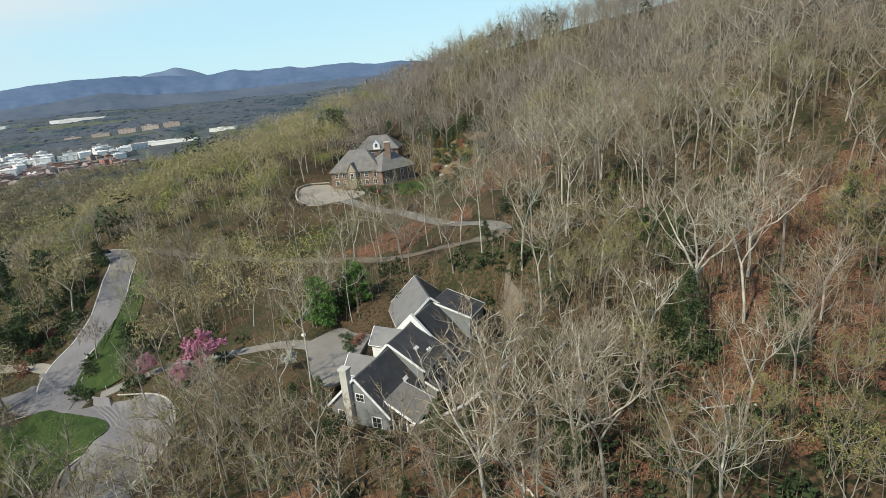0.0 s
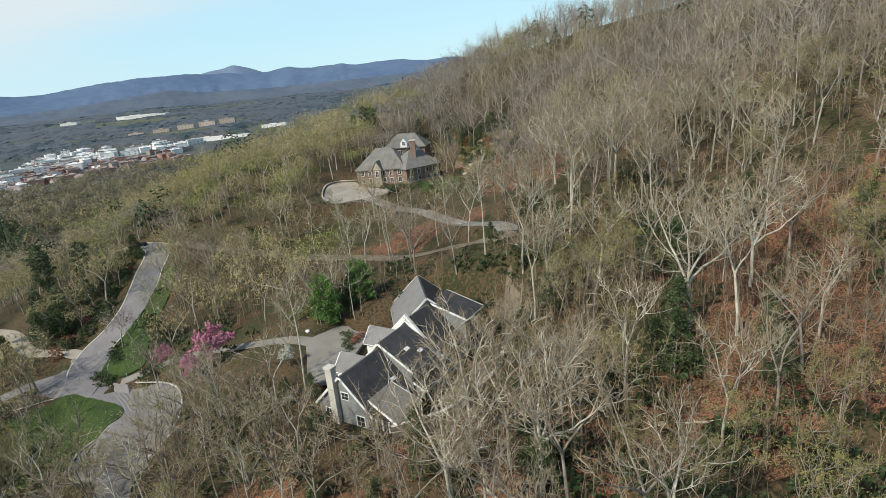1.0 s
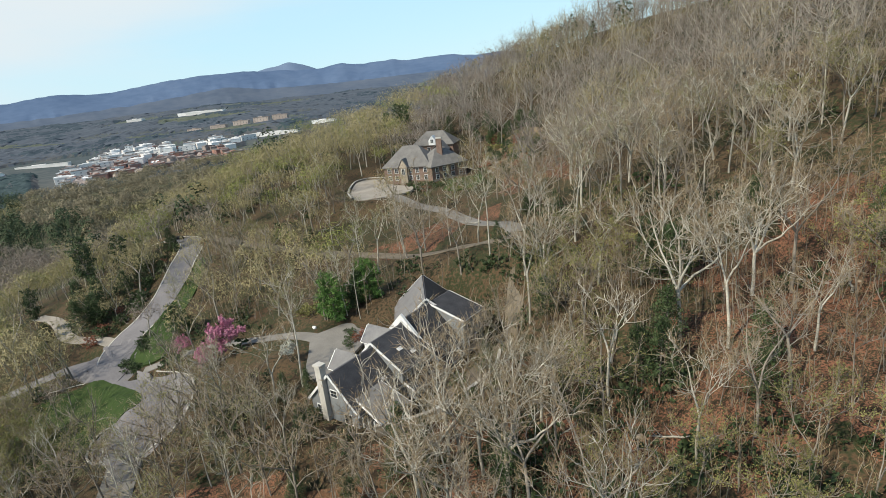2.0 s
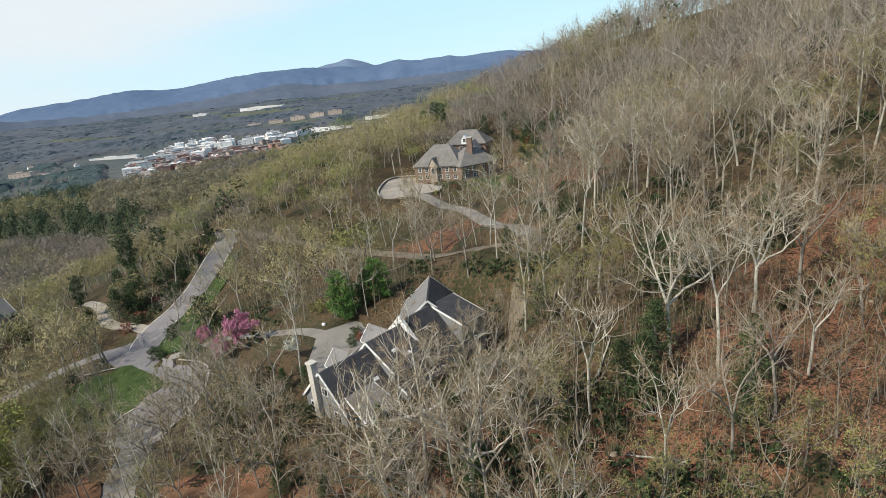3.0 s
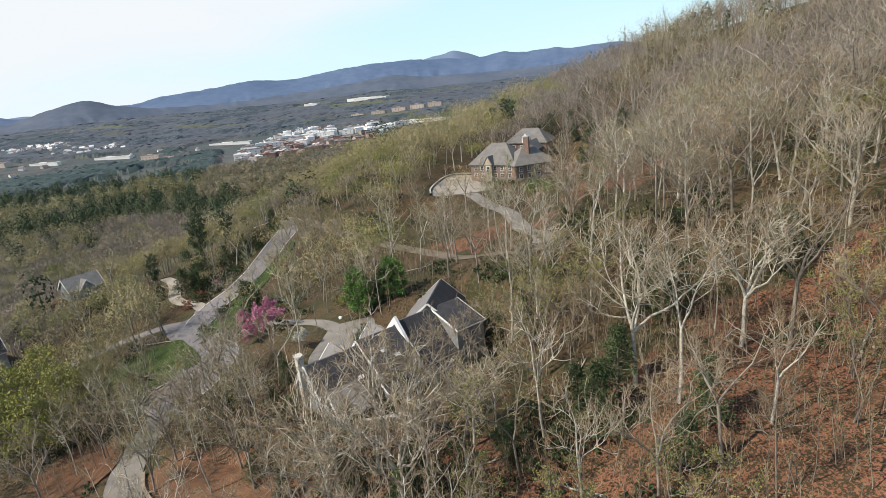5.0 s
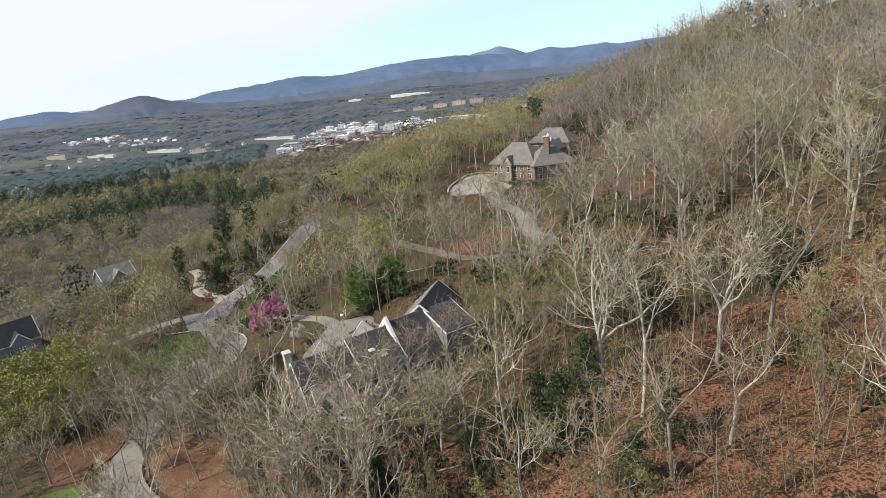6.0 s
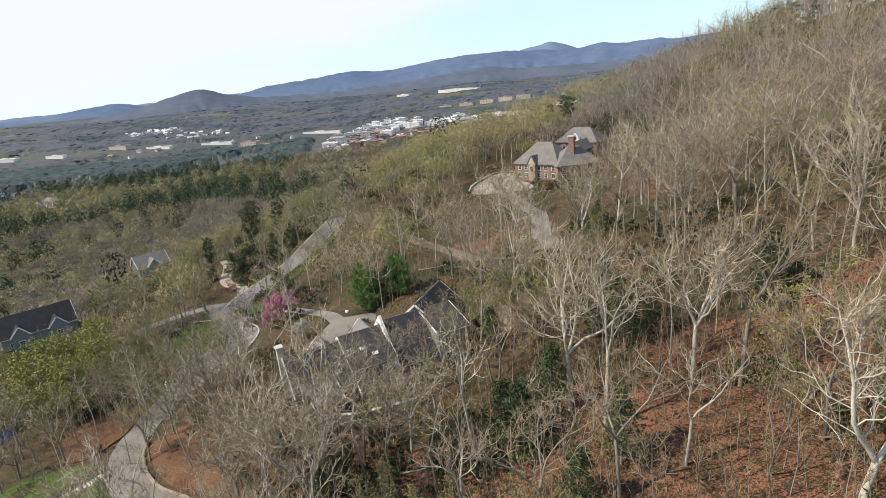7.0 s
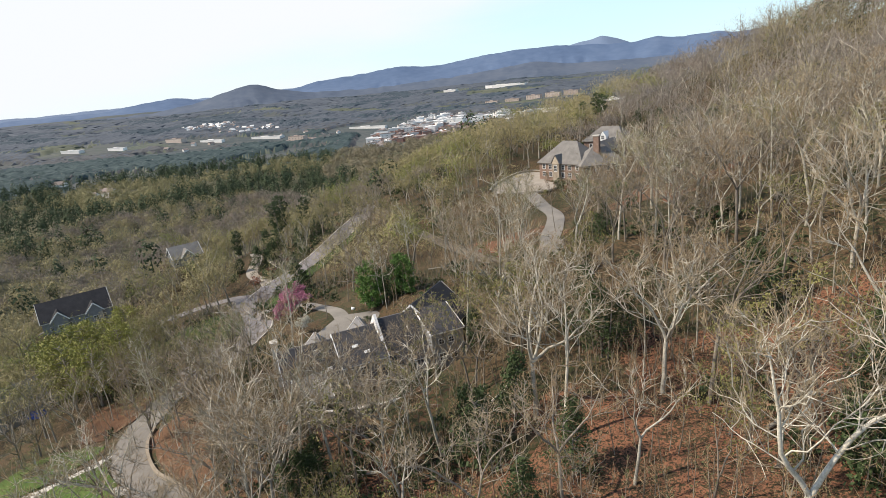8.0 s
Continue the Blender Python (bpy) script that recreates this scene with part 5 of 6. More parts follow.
# a hedge bed of mixed shrubs along the road's west side
for k, p in enumerate(LINES["main"][0]):
    if 141 < p[1] < 208 and k % 2 == 0 and not 136 < p[1] < 147:
        GREENS.append((("bush", "russet", "bush", "cedar", "bush", "lime_bush", "bush")[k // 2 % 7], p[0] - 6.5 - (k * 1.7) % 4, p[1] - (k * 1.3) % 2, (0.9, 1.1, 1.4, 0.45, 1.2, 0.7, 1.5)[k // 2 % 7]))
planting = np.random.default_rng(91)
for k in range(46):
    GREENS.append((("lime_bush", "bush", "russet", "bush", "lime_bush")[k % 5], planting.uniform(-7, 16), planting.uniform(220, 262), planting.uniform(0.8, 1.7)))
for k in range(26):
    GREENS.append((("lime_bush", "bush", "lime_bush")[k % 3], planting.uniform(-112, -84), planting.uniform(84, 100), planting.uniform(0.8, 1.6)))
for k in range(16):
    GREENS.append((("bush", "lime_bush")[k % 2], planting.uniform(-36, -8), planting.uniform(208, 228), planting.uniform(0.6, 1.1)))
build_heroes()
build_forest()
build_thickets()
build_greens()
for model in BARE:
    for o in (*model.children_recursive, model):
        bpy.data.objects.remove(o)


# ---- distance: mountains, valley woods and the town ----
# crests as bearing and elevation, in degrees
FARTHEST_CREST = [(-110, 0.3), (-84, 0.35), (-74, 0.3), (-30, 1.0), (-27, 2.1), (-25.4, 2.2), (-24, 2.55), (-22.6, 2.0), (-20, 0.8), (30, 0.5)]
RIDGE_CREST = [(-110, 0.2), (-80, 0.1), (-70, 0.15), (-67.4, 0.45), (-64.6, 0.8), (-62.3, 0.4), (-58, 0.3), (-53.4, 0.6), (-51.4, 1.05), (-48, 1.25), (-43.7, 1.65), (-40, 1.4), (-37.7, 1.6), (-35, 1.95), (-32.3, 2.1), (-28.6, 2.1), (-26.6, 1.95), (-24, 1.75), (-21.4, 1.65), (-19.6, 2.0), (-17.7, 1.65), (-15.1, 1.8), (-13, 1.6), (-9.3, 1.7), (-6.7, 1.35), (-4.2, 1.5), (-1, 1.0), (30, 1.0)]
FOOTHILL_CREST = [(-110, -0.6), (-75, -0.5), (-66, -0.35), (-62, 0.2), (-59.7, 0.9), (-57.1, 1.4), (-55.2, 0.75), (-52, 0.1), (-46, -0.1), (-38, 0.2), (-33, 0.6), (-30, 0.9), (-27, 0.4), (-20, 0.2), (-10, 0.3), (30, 0.2)]


def build_mountains():
    # distance haze is put into each row's colour, palest on the farthest ridge
    hazy = matter("haze_blue_ridge", [(0.066, 0.108, 0.192), (0.088, 0.135, 0.225), (0.112, 0.16, 0.25)], 0.003, 1.0, 0, 6)
    hazier = matter("haze_pale_ridge", [(0.12, 0.17, 0.26), (0.14, 0.19, 0.28)], 0.002, 1.0, 0, 5)
    slate = matter("hazed_foothill", [(0.062, 0.085, 0.128), (0.085, 0.108, 0.15), (0.108, 0.128, 0.165)], 0.005, 1.0, 0, 5)
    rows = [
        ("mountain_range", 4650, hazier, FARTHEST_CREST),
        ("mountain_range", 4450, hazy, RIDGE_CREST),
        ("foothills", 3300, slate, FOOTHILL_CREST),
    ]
    for name, radius, material, crest in rows:
        bearings = np.arange(-108, 25, 0.22)
        elev = np.interp(bearings, [b for b, e in crest], [e for b, e in crest])
        k = np.ones(5) / 5
        elev = np.convolve(np.pad(elev, 2, mode="edge"), k, "valid")
        steps = 12
        verts, faces = [], []
        for j in range(steps + 1):
            t = j / steps
            for b, e in zip(bearings, elev):
                ridge = noise.noise(Vector((b * 0.9, radius * 0.01, t * 2.5))) + 0.5 * noise.noise(Vector((b * 2.3, radius * 0.01, 3 + t * 5)))
                r = radius - t * radius * 0.16 + ridge * t * 170
                top = 44.5 + radius * math.tan(radians(e + 0.08 * ridge))
                low = far_land(np.array(radius * 0.8 * math.sin(radians(b))), np.array(radius * 0.8 * math.cos(radians(b)))) - 40
                z = top + (float(low) - top) * t ** 0.9 + 40 * ridge * t * (1 - t)
                verts.append((r * math.sin(radians(b)), r * math.cos(radians(b)), z))
        n = len(bearings)
        for j in range(steps):
            for i in range(n - 1):
                faces.append((j * n + i, j * n + i + 1, (j + 1) * n + i + 1, (j + 1) * n + i))
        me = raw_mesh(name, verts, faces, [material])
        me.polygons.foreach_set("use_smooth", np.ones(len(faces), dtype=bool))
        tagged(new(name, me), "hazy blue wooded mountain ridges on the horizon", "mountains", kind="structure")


def clump(seed, tall, wide, sprays, pine, size):
    """A far tree: a stem under a haze of twigs or needle sprays."""
    rng = np.random.default_rng(seed)
    w = Wood()
    w.tube([(0, 0, -1), (0, 0, tall * 0.6)], [tall * 0.02, tall * 0.012], 3)
    bark = len(w.f)
    for _ in range(sprays):
        t = rng.uniform(0.0, 1.0)
        r = wide * ((1 - t) ** 0.7 if pine else math.sqrt(max(0.05, 1 - (2 * t - 1) ** 2))) * math.sqrt(rng.uniform(0.4, 1))
        a = rng.uniform(0, 6.28)
        p = np.array((math.cos(a) * r, math.sin(a) * r, tall * (0.22 + 0.78 * t)))
        # sprays lie in the crown's surface
        out = np.array((p[0], p[1], (2 * t - 0.7) * wide * 0.8)) + rng.normal(size=3) * wide * 0.17
        way = np.cross(out, rng.normal(size=3))
        way *= size * 1.6 / np.linalg.norm(way)
        side = np.cross(out, way)
        side *= size * 0.7 / np.linalg.norm(side)
        w.v.append(np.array([p - side - way * 0.4, p + side - way * 0.4, p + way * 0.6]))
        w.f.append((w.n, w.n + 1, w.n + 2))
        w.n += 3
    mats = np.full(len(w.f), 1)
    mats[:bark] = 0
    return np.vstack(w.v), np.array(w.f), mats


# larger buildings in the valley: x, y, width, depth, height, whether of brick
VALLEY_BLOCKS = [
    (-1329, 2118, 150, 40, 9, 0), (-1395, 2160, 150, 40, 10, 0), (-1600, 2050, 60, 30, 7, 0), (-583, 1217, 90, 22, 6, 0), (-545, 1398, 60, 24, 7, 0), (-640, 1240, 50, 20, 6, 0),
    (-850, 1530, 44, 17, 12, 1), (-800, 1556, 44, 17, 12, 1), (-752, 1580, 44, 17, 12, 1), (-905, 1500, 44, 17, 10, 1), (-960, 1470, 40, 17, 9, 1), (-1030, 1020, 110, 12, 5, 0),
    (-1024, 800, 42, 16, 14, 1), (-1190, 826, 90, 12, 5, 0), (-1387, 690, 52, 20, 8, 1), (-1300, 740, 70, 12, 5, 0), (-1520, 494, 60, 16, 6, 0), (-1420, 560, 50, 12, 5, 0),
]


def canopy_height(x, y):
    return noise.noise(Vector((x * 0.0042, y * 0.0042, 5))) + 0.55 * noise.noise(Vector((x * 0.011, y * 0.011, 8)))


def build_far_canopy():
    """The far woods and fields as one uneven canopy from the town to the foothills."""
    rng = np.random.default_rng(33)
    bearings = np.radians(np.arange(-104, 12, 0.27))
    radii = 880 * 1.0062 ** np.arange(0, 222)
    b, r = np.meshgrid(bearings, radii)
    b = b + rng.normal(size=b.shape) * 0.0012
    r = r * (1 + rng.normal(size=r.shape) * 0.0016)
    x, y = (r * np.sin(b)).ravel(), (r * np.cos(b)).ravel()
    z = bare_height(x, y)
    kind = np.zeros(len(x), int)
    for i in range(len(x)):
        n = canopy_height(x[i], y[i]) + 0.1 * rng.normal()
        in_town = -46 < math.degrees(math.atan2(x[i], y[i])) < -28 and 960 < math.hypot(x[i], y[i]) < 1450
        wet = noise.noise(Vector((x[i] * 0.0021, y[i] * 0.0060, 41)))
        built = min((x[i] - a) ** 2 + (y[i] - c) ** 2 - (0.5 * d + 55) ** 2 for a, c, d, *_ in VALLEY_BLOCKS) < 0
        near = float(smooth(880, 990, math.hypot(x[i], y[i])))
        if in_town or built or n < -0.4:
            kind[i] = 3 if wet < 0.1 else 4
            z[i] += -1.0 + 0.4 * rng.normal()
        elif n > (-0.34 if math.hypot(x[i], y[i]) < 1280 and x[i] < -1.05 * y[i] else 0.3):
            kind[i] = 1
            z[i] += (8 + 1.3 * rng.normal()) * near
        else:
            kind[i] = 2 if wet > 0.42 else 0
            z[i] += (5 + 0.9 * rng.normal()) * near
    # farther woods and pines switch to the bluer, haze-tinted colours
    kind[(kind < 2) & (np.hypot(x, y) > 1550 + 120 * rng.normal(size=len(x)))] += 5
    w = b.shape[1]
    faces, mats = [], []
    for j in range(b.shape[0] - 1):
        for i in range(w - 1):
            k = j * w + i
            faces += [(k, k + 1, k + w + 1), (k, k + w + 1, k + w)]
            mats += [kind[k], kind[k + w]]
    me = fast_mesh("valley_woods", np.column_stack([x, y, z]), faces, [M_DISTANT, M_PINEFAR, M_DISTANTOLIVE, M_FARFLOOR, M_FARFIELD, M_HAZEWOOD, M_HAZEPINE], mats)
    me.polygons.foreach_set("use_smooth", np.ones(len(faces), dtype=bool))
    ob = new("valley_woods", me)
    tagged(ob, "hazy brown woods, dark pine belts and fields across the valley", "forest", kind="stuff")


def build_valley():
    rng = np.random.default_rng(31)
    bare = [dome(200 + i, 14 + i, 6.2, 240, 1.6, 0.075) for i in range(4)]
    soft = [dome(205 + i, 13 + i, 6.8, 140, 2.2, 0.13, 0) for i in range(4)]
    pines = [clump(210 + i, 14 + 2 * i, 5.2, 100, i % 2 == 0, 0.85) for i in range(4)]
    lots = {}
    for _ in range(7000):
        b = radians(rng.uniform(-100, 6))
        r = 230 + 700 * rng.uniform() ** 0.8
        x, y = r * math.sin(b), r * math.cos(b)
        if (x > -240 and y < 300) or (x > -140 and y < 380) or x > 60 or (-470 < x < -240 and y < 330):
            continue
        z = float(bare_height(np.array(x), np.array(y))) if r > 420 else lone(x, y)
        belt = noise.noise(Vector((x * 0.0055, y * 0.0055, 5))) + 0.14 * rng.normal()
        if belt > (-0.34 if r > 440 and b < radians(-42) else 0.3):
            kind = "pine" if r < 600 or b < radians(-47) else "near_haze"
        else:
            kind = ("near_olive" if belt < -0.3 else "near_haze") if r > 330 else ("olive" if rng.uniform() < 0.4 else "grey")
        if rng.uniform() < 0.3:
            continue
        lots.setdefault(kind, []).append((x, y, z, int(rng.integers(4))))
    # close woods on the flat ground below the spur
    for gx in np.arange(-470, -240, 9.0):
        for gy in np.arange(10, 330, 9.0):
            x, y = gx + rng.uniform(-6, 6), gy + rng.uniform(-6, 6)
            if rng.uniform() < 0.1 or not clear(x, y):
                continue
            patchy = noise.noise(Vector((x * 0.012, y * 0.012, 31))) + 0.2 * rng.normal() + 0.5 * float(smooth(340, 470, -x)) - 0.24
            lots.setdefault("pine" if patchy > 0.3 else "olive" if patchy > 0.02 else "grey", []).append((x, y, lone(x, y) - 1, int(rng.integers(4))))
    # scattered pines in the western woods and along the hill's crest
    for _ in range(90):
        x, y = rng.uniform(-200, -118), rng.uniform(110, 310)
        if noise.noise(Vector((x * 0.02, y * 0.02, 22))) > 0.22 and clear(x, y):
            lots["pine"].append((x, y, lone(x, y) - 1, int(rng.integers(4))))
    for x, y in ((85, 290), (97, 284), (30, 345), (22, 352), (12, 338), (46, 340), (61, 330), (36, 356)):
        lots["pine"].append((x, y, lone(x, y) - 1, int(rng.integers(4))))
    for kind, models, mats, name, label in (
            ("grey", bare, [M_WOODBARK, M_WOODFAR], "valley_woods", "grey-brown leafless woods across the valley"),
            ("olive", bare, [M_WOODBARK, M_WOODOLIVE], "valley_woods", "yellow-green budding woods across the valley"),
            ("near_haze", soft, [M_VALLEYBROWN, M_VALLEYBROWN], "valley_woods", "soft brown leafless woods below the spur"),
            ("near_olive", soft, [M_VALLEYWOOD, M_VALLEYWOOD], "valley_woods", "soft olive budding woods below the spur"),
            ("pine", pines, [M_WOODPINE, M_WOODPINE], "pine_woods", "dark green pine woods across the valley")):
        spread_stuff(name, lots.get(kind, []), models, mats, label, "forest", rng, (0.75, 1.25))


def town_building(x, y, w, d, h, turn, wall, roof, label, hip=0.0):
    ob = thing("town_building" if not hip else "house", pose(x, y, lone(x, y), 0, 0, turn), label, "building", "buildings in the valley")
    part("wall", boxed(-w / 2, w / 2, -d / 2, d / 2, -6, h), wall, ob)
    if hip:
        part("roof", solid([(-w / 2 - 0.4, -d / 2 - 0.4, h), (w / 2 + 0.4, -d / 2 - 0.4, h), (w / 2 + 0.4, 0, h + hip), (-w / 2 - 0.4, 0, h + hip)], (0, 0, 0.3)), roof, ob)
        part("roof", solid([(-w / 2 - 0.4, d / 2 + 0.4, h), (w / 2 + 0.4, d / 2 + 0.4, h), (w / 2 + 0.4, 0, h + hip), (-w / 2 - 0.4, 0, h + hip)], (0, 0, 0.3)), roof, ob)
        for s in (-1, 1):
            part("gable", solid([(s * w / 2, -d / 2, h), (s * w / 2, d / 2, h), (s * w / 2, 0, h + hip - 0.1)], (-s * 0.3, 0, 0)), wall, ob)
    else:
        part("roof", boxed(-w / 2 - 0.3, w / 2 + 0.3, -d / 2 - 0.3, d / 2 + 0.3, h, h + 0.5), roof, ob)
        part("parapet", boxed(-w / 2 - 0.3, w / 2 + 0.3, -d / 2 - 0.35, -d / 2, h + 0.5, h + 1.3), roof, ob)
        part("roof_plant", boxed(-w * 0.2, w * 0.05, -d * 0.15, d * 0.15, h + 0.5, h + 2.2), wall, ob)
        if w < 45:
            for f in range(max(1, int(h / 4))):
                for k in range(max(2, int(w / 8))):
                    a = -w / 2 + (k + 0.5) * w / max(2, int(w / 8))
                    part("window", boxed(a - 1.1, a + 1.1, -d / 2 - 0.12, -d / 2 + 0.1, f * 4 + 1.4, f * 4 + 2.8), M_TOWNGLASS, ob)
    return ob


def build_town():
    rng = np.random.default_rng(5)
    for i in range(170):
        back = rng.uniform()
        b = radians(rng.uniform(-44, -29.5) if back < 0.6 else rng.uniform(-42, -28.5))
        r = 1000 + 430 * back
        white = rng.uniform() < (0.12 if back < 0.5 else 0.72)
        wall = M_TOWNWHITE if white else (M_TOWNBRICK if rng.uniform() < 0.7 else M_TOWNROOF)
        roof = M_TOWNWHITE if rng.uniform() < (0.6 if white else 0.1) else M_TOWNROOF
        town_building(r * math.sin(b), r * math.cos(b), rng.uniform(13, 34), rng.uniform(11, 24), rng.uniform(5, 9) + 9 * back * white * rng.uniform(0.3, 1), (38 if rng.uniform() < 0.5 else -52) + rng.uniform(-14, 14), wall, roof,
                      "%s town building with a flat roof" % ("white stuccoed" if white else "red brick"))
    for x, y, w, d, h, brick in VALLEY_BLOCKS:
        town_building(x, y, w, d, h, 0.3 * math.degrees(math.atan2(-x, y)), M_TOWNPALE if brick else M_TOWNWHITE, M_TOWNROOF if brick else M_TOWNWHITE, "pale brick apartment block in the valley" if brick else "long low pale commercial building in the valley")
    for i in range(64):
        b = radians(rng.uniform(-44, -31) if i < 36 else rng.uniform(-66, -46))
        r = rng.uniform(960, 1090) if i < 36 else rng.uniform(1100, 1500)
        town_building(r * math.sin(b), r * math.cos(b), rng.uniform(9, 15), rng.uniform(8, 10), rng.uniform(3.5, 5), rng.uniform(0, 180), M_TOWNWHITE if rng.uniform() < 0.5 else M_TOWNPALE, M_TOWNROOF, "small pale house with a pitched roof in the valley", 3.5)


def valley_clusters():
    """White houses close together on a far rise, and a few larger ones among the near pines."""
    rng = np.random.default_rng(57)
    for i in range(84):
        b = radians(rng.uniform(-63.3, -58.5) if i < 52 else rng.uniform(-60, -54.5))
        r = (1900 if i < 52 else 1740) + rng.uniform(-70, 70)
        town_building(r * math.sin(b), r * math.cos(b), rng.uniform(9, 13), rng.uniform(8, 10), rng.uniform(4, 6), rng.uniform(0, 180), M_TOWNWHITE, M_TOWNWHITE if rng.uniform() < 0.5 else M_TOWNROOF, "white house with a pitched roof on a far rise", 3.5)
    for x, y, w, turn in ((-700, 285, 17, 20), (-735, 292, 13, 70), (-690, 262, 20, 10), (-910, 290, 15, 40)):
        town_building(x, y, w, 11, 7, turn, M_TOWNWHITE, M_TOWNROOF, "white house with a pitched roof among pines", 4.5)


build_mountains()
build_far_canopy()
build_valley()
build_town()
valley_clusters()


# ---- houses ----
def window_in(parent, at, turn, w, h, grid=(2, 2)):
    """A framed window with glazing bars, facing local -y, turned about z, at its middle."""
    ob = part("window", boxed(-w / 2 - 0.12, w / 2 + 0.12, -0.06, 0.1, -h / 2 - 0.12, h / 2 + 0.12), M_WHITE, parent, "white framed window")
    ob.matrix_basis = pose(*at, 0, 0, turn)
    nx, nz = grid
    for i in range(nx):
        for k in range(nz):
            a, b = -w / 2 + i * w / nx, -h / 2 + k * h / nz
            part("pane", boxed(a + 0.04, a + w / nx - 0.04, -0.09, -0.04, b + 0.04, b + h / nz - 0.04), M_GLASS, ob)
    return ob


def roof_slab(parent, ridge, eave, material, thick=0.25, name="roof", edge=None):
    """One roof plane between a ridge line and an eave line (two points each), with white boards along its ends."""
    a, b = Vector(ridge[0]), Vector(ridge[1])
    c, d = Vector(eave[0]), Vector(eave[1])
    n = (b - a).cross(c - a).normalized()
    if n.z < 0:
        n = -n
    ob = part(name, solid([a, b, d, c], n * thick), material, parent)
    if edge:
        for p, q in ((a, c), (b, d)):
            along = (b - a).normalized() * 0.07
            part("bargeboard", solid([p - n * 0.12 - along, p + n * (thick + 0.03) - along, q + n * (thick + 0.03) - along, q - n * 0.12 - along], along * 2), edge, parent)
        run = (c - a).normalized() * 0.12
        part("gutter", solid([c - n * 0.12, d - n * 0.12, d + n * 0.14, c + n * 0.14], run), edge, parent)
    return ob


def gable_block(parent, y0, y1, xr, zr, xw, zw, xe, ze, base, roof_w, roof_e, wall=None, over=0.5):
    """A length of house along y: walls, two roof planes that meet over xr."""
    wall = wall or M_SIDING
    iw, ie = xw + over, xe - over
    kw, ke = (zr - zw) / (xr - xw), (zr - ze) / (xe - xr)
    ring = [(iw, y0, base), (ie, y0, base), (ie, y0, ze + ke * over - 0.1), (xr, y0, zr - 0.1), (iw, y0, zw + kw * over - 0.1)]
    part("wall", solid(ring, (0, y1 - y0, 0)), wall, parent)
    roof_slab(parent, [(xr, y0 - 0.35, zr), (xr, y1 + 0.1, zr)], [(xw, y0 - 0.35, zw), (xw, y1 + 0.1, zw)], roof_w, edge=M_WHITE)
    roof_slab(parent, [(xr, y0 - 0.35, zr), (xr, y1 + 0.1, zr)], [(xe, y0 - 0.35, ze), (xe, y1 + 0.1, ze)], roof_e, edge=M_WHITE)


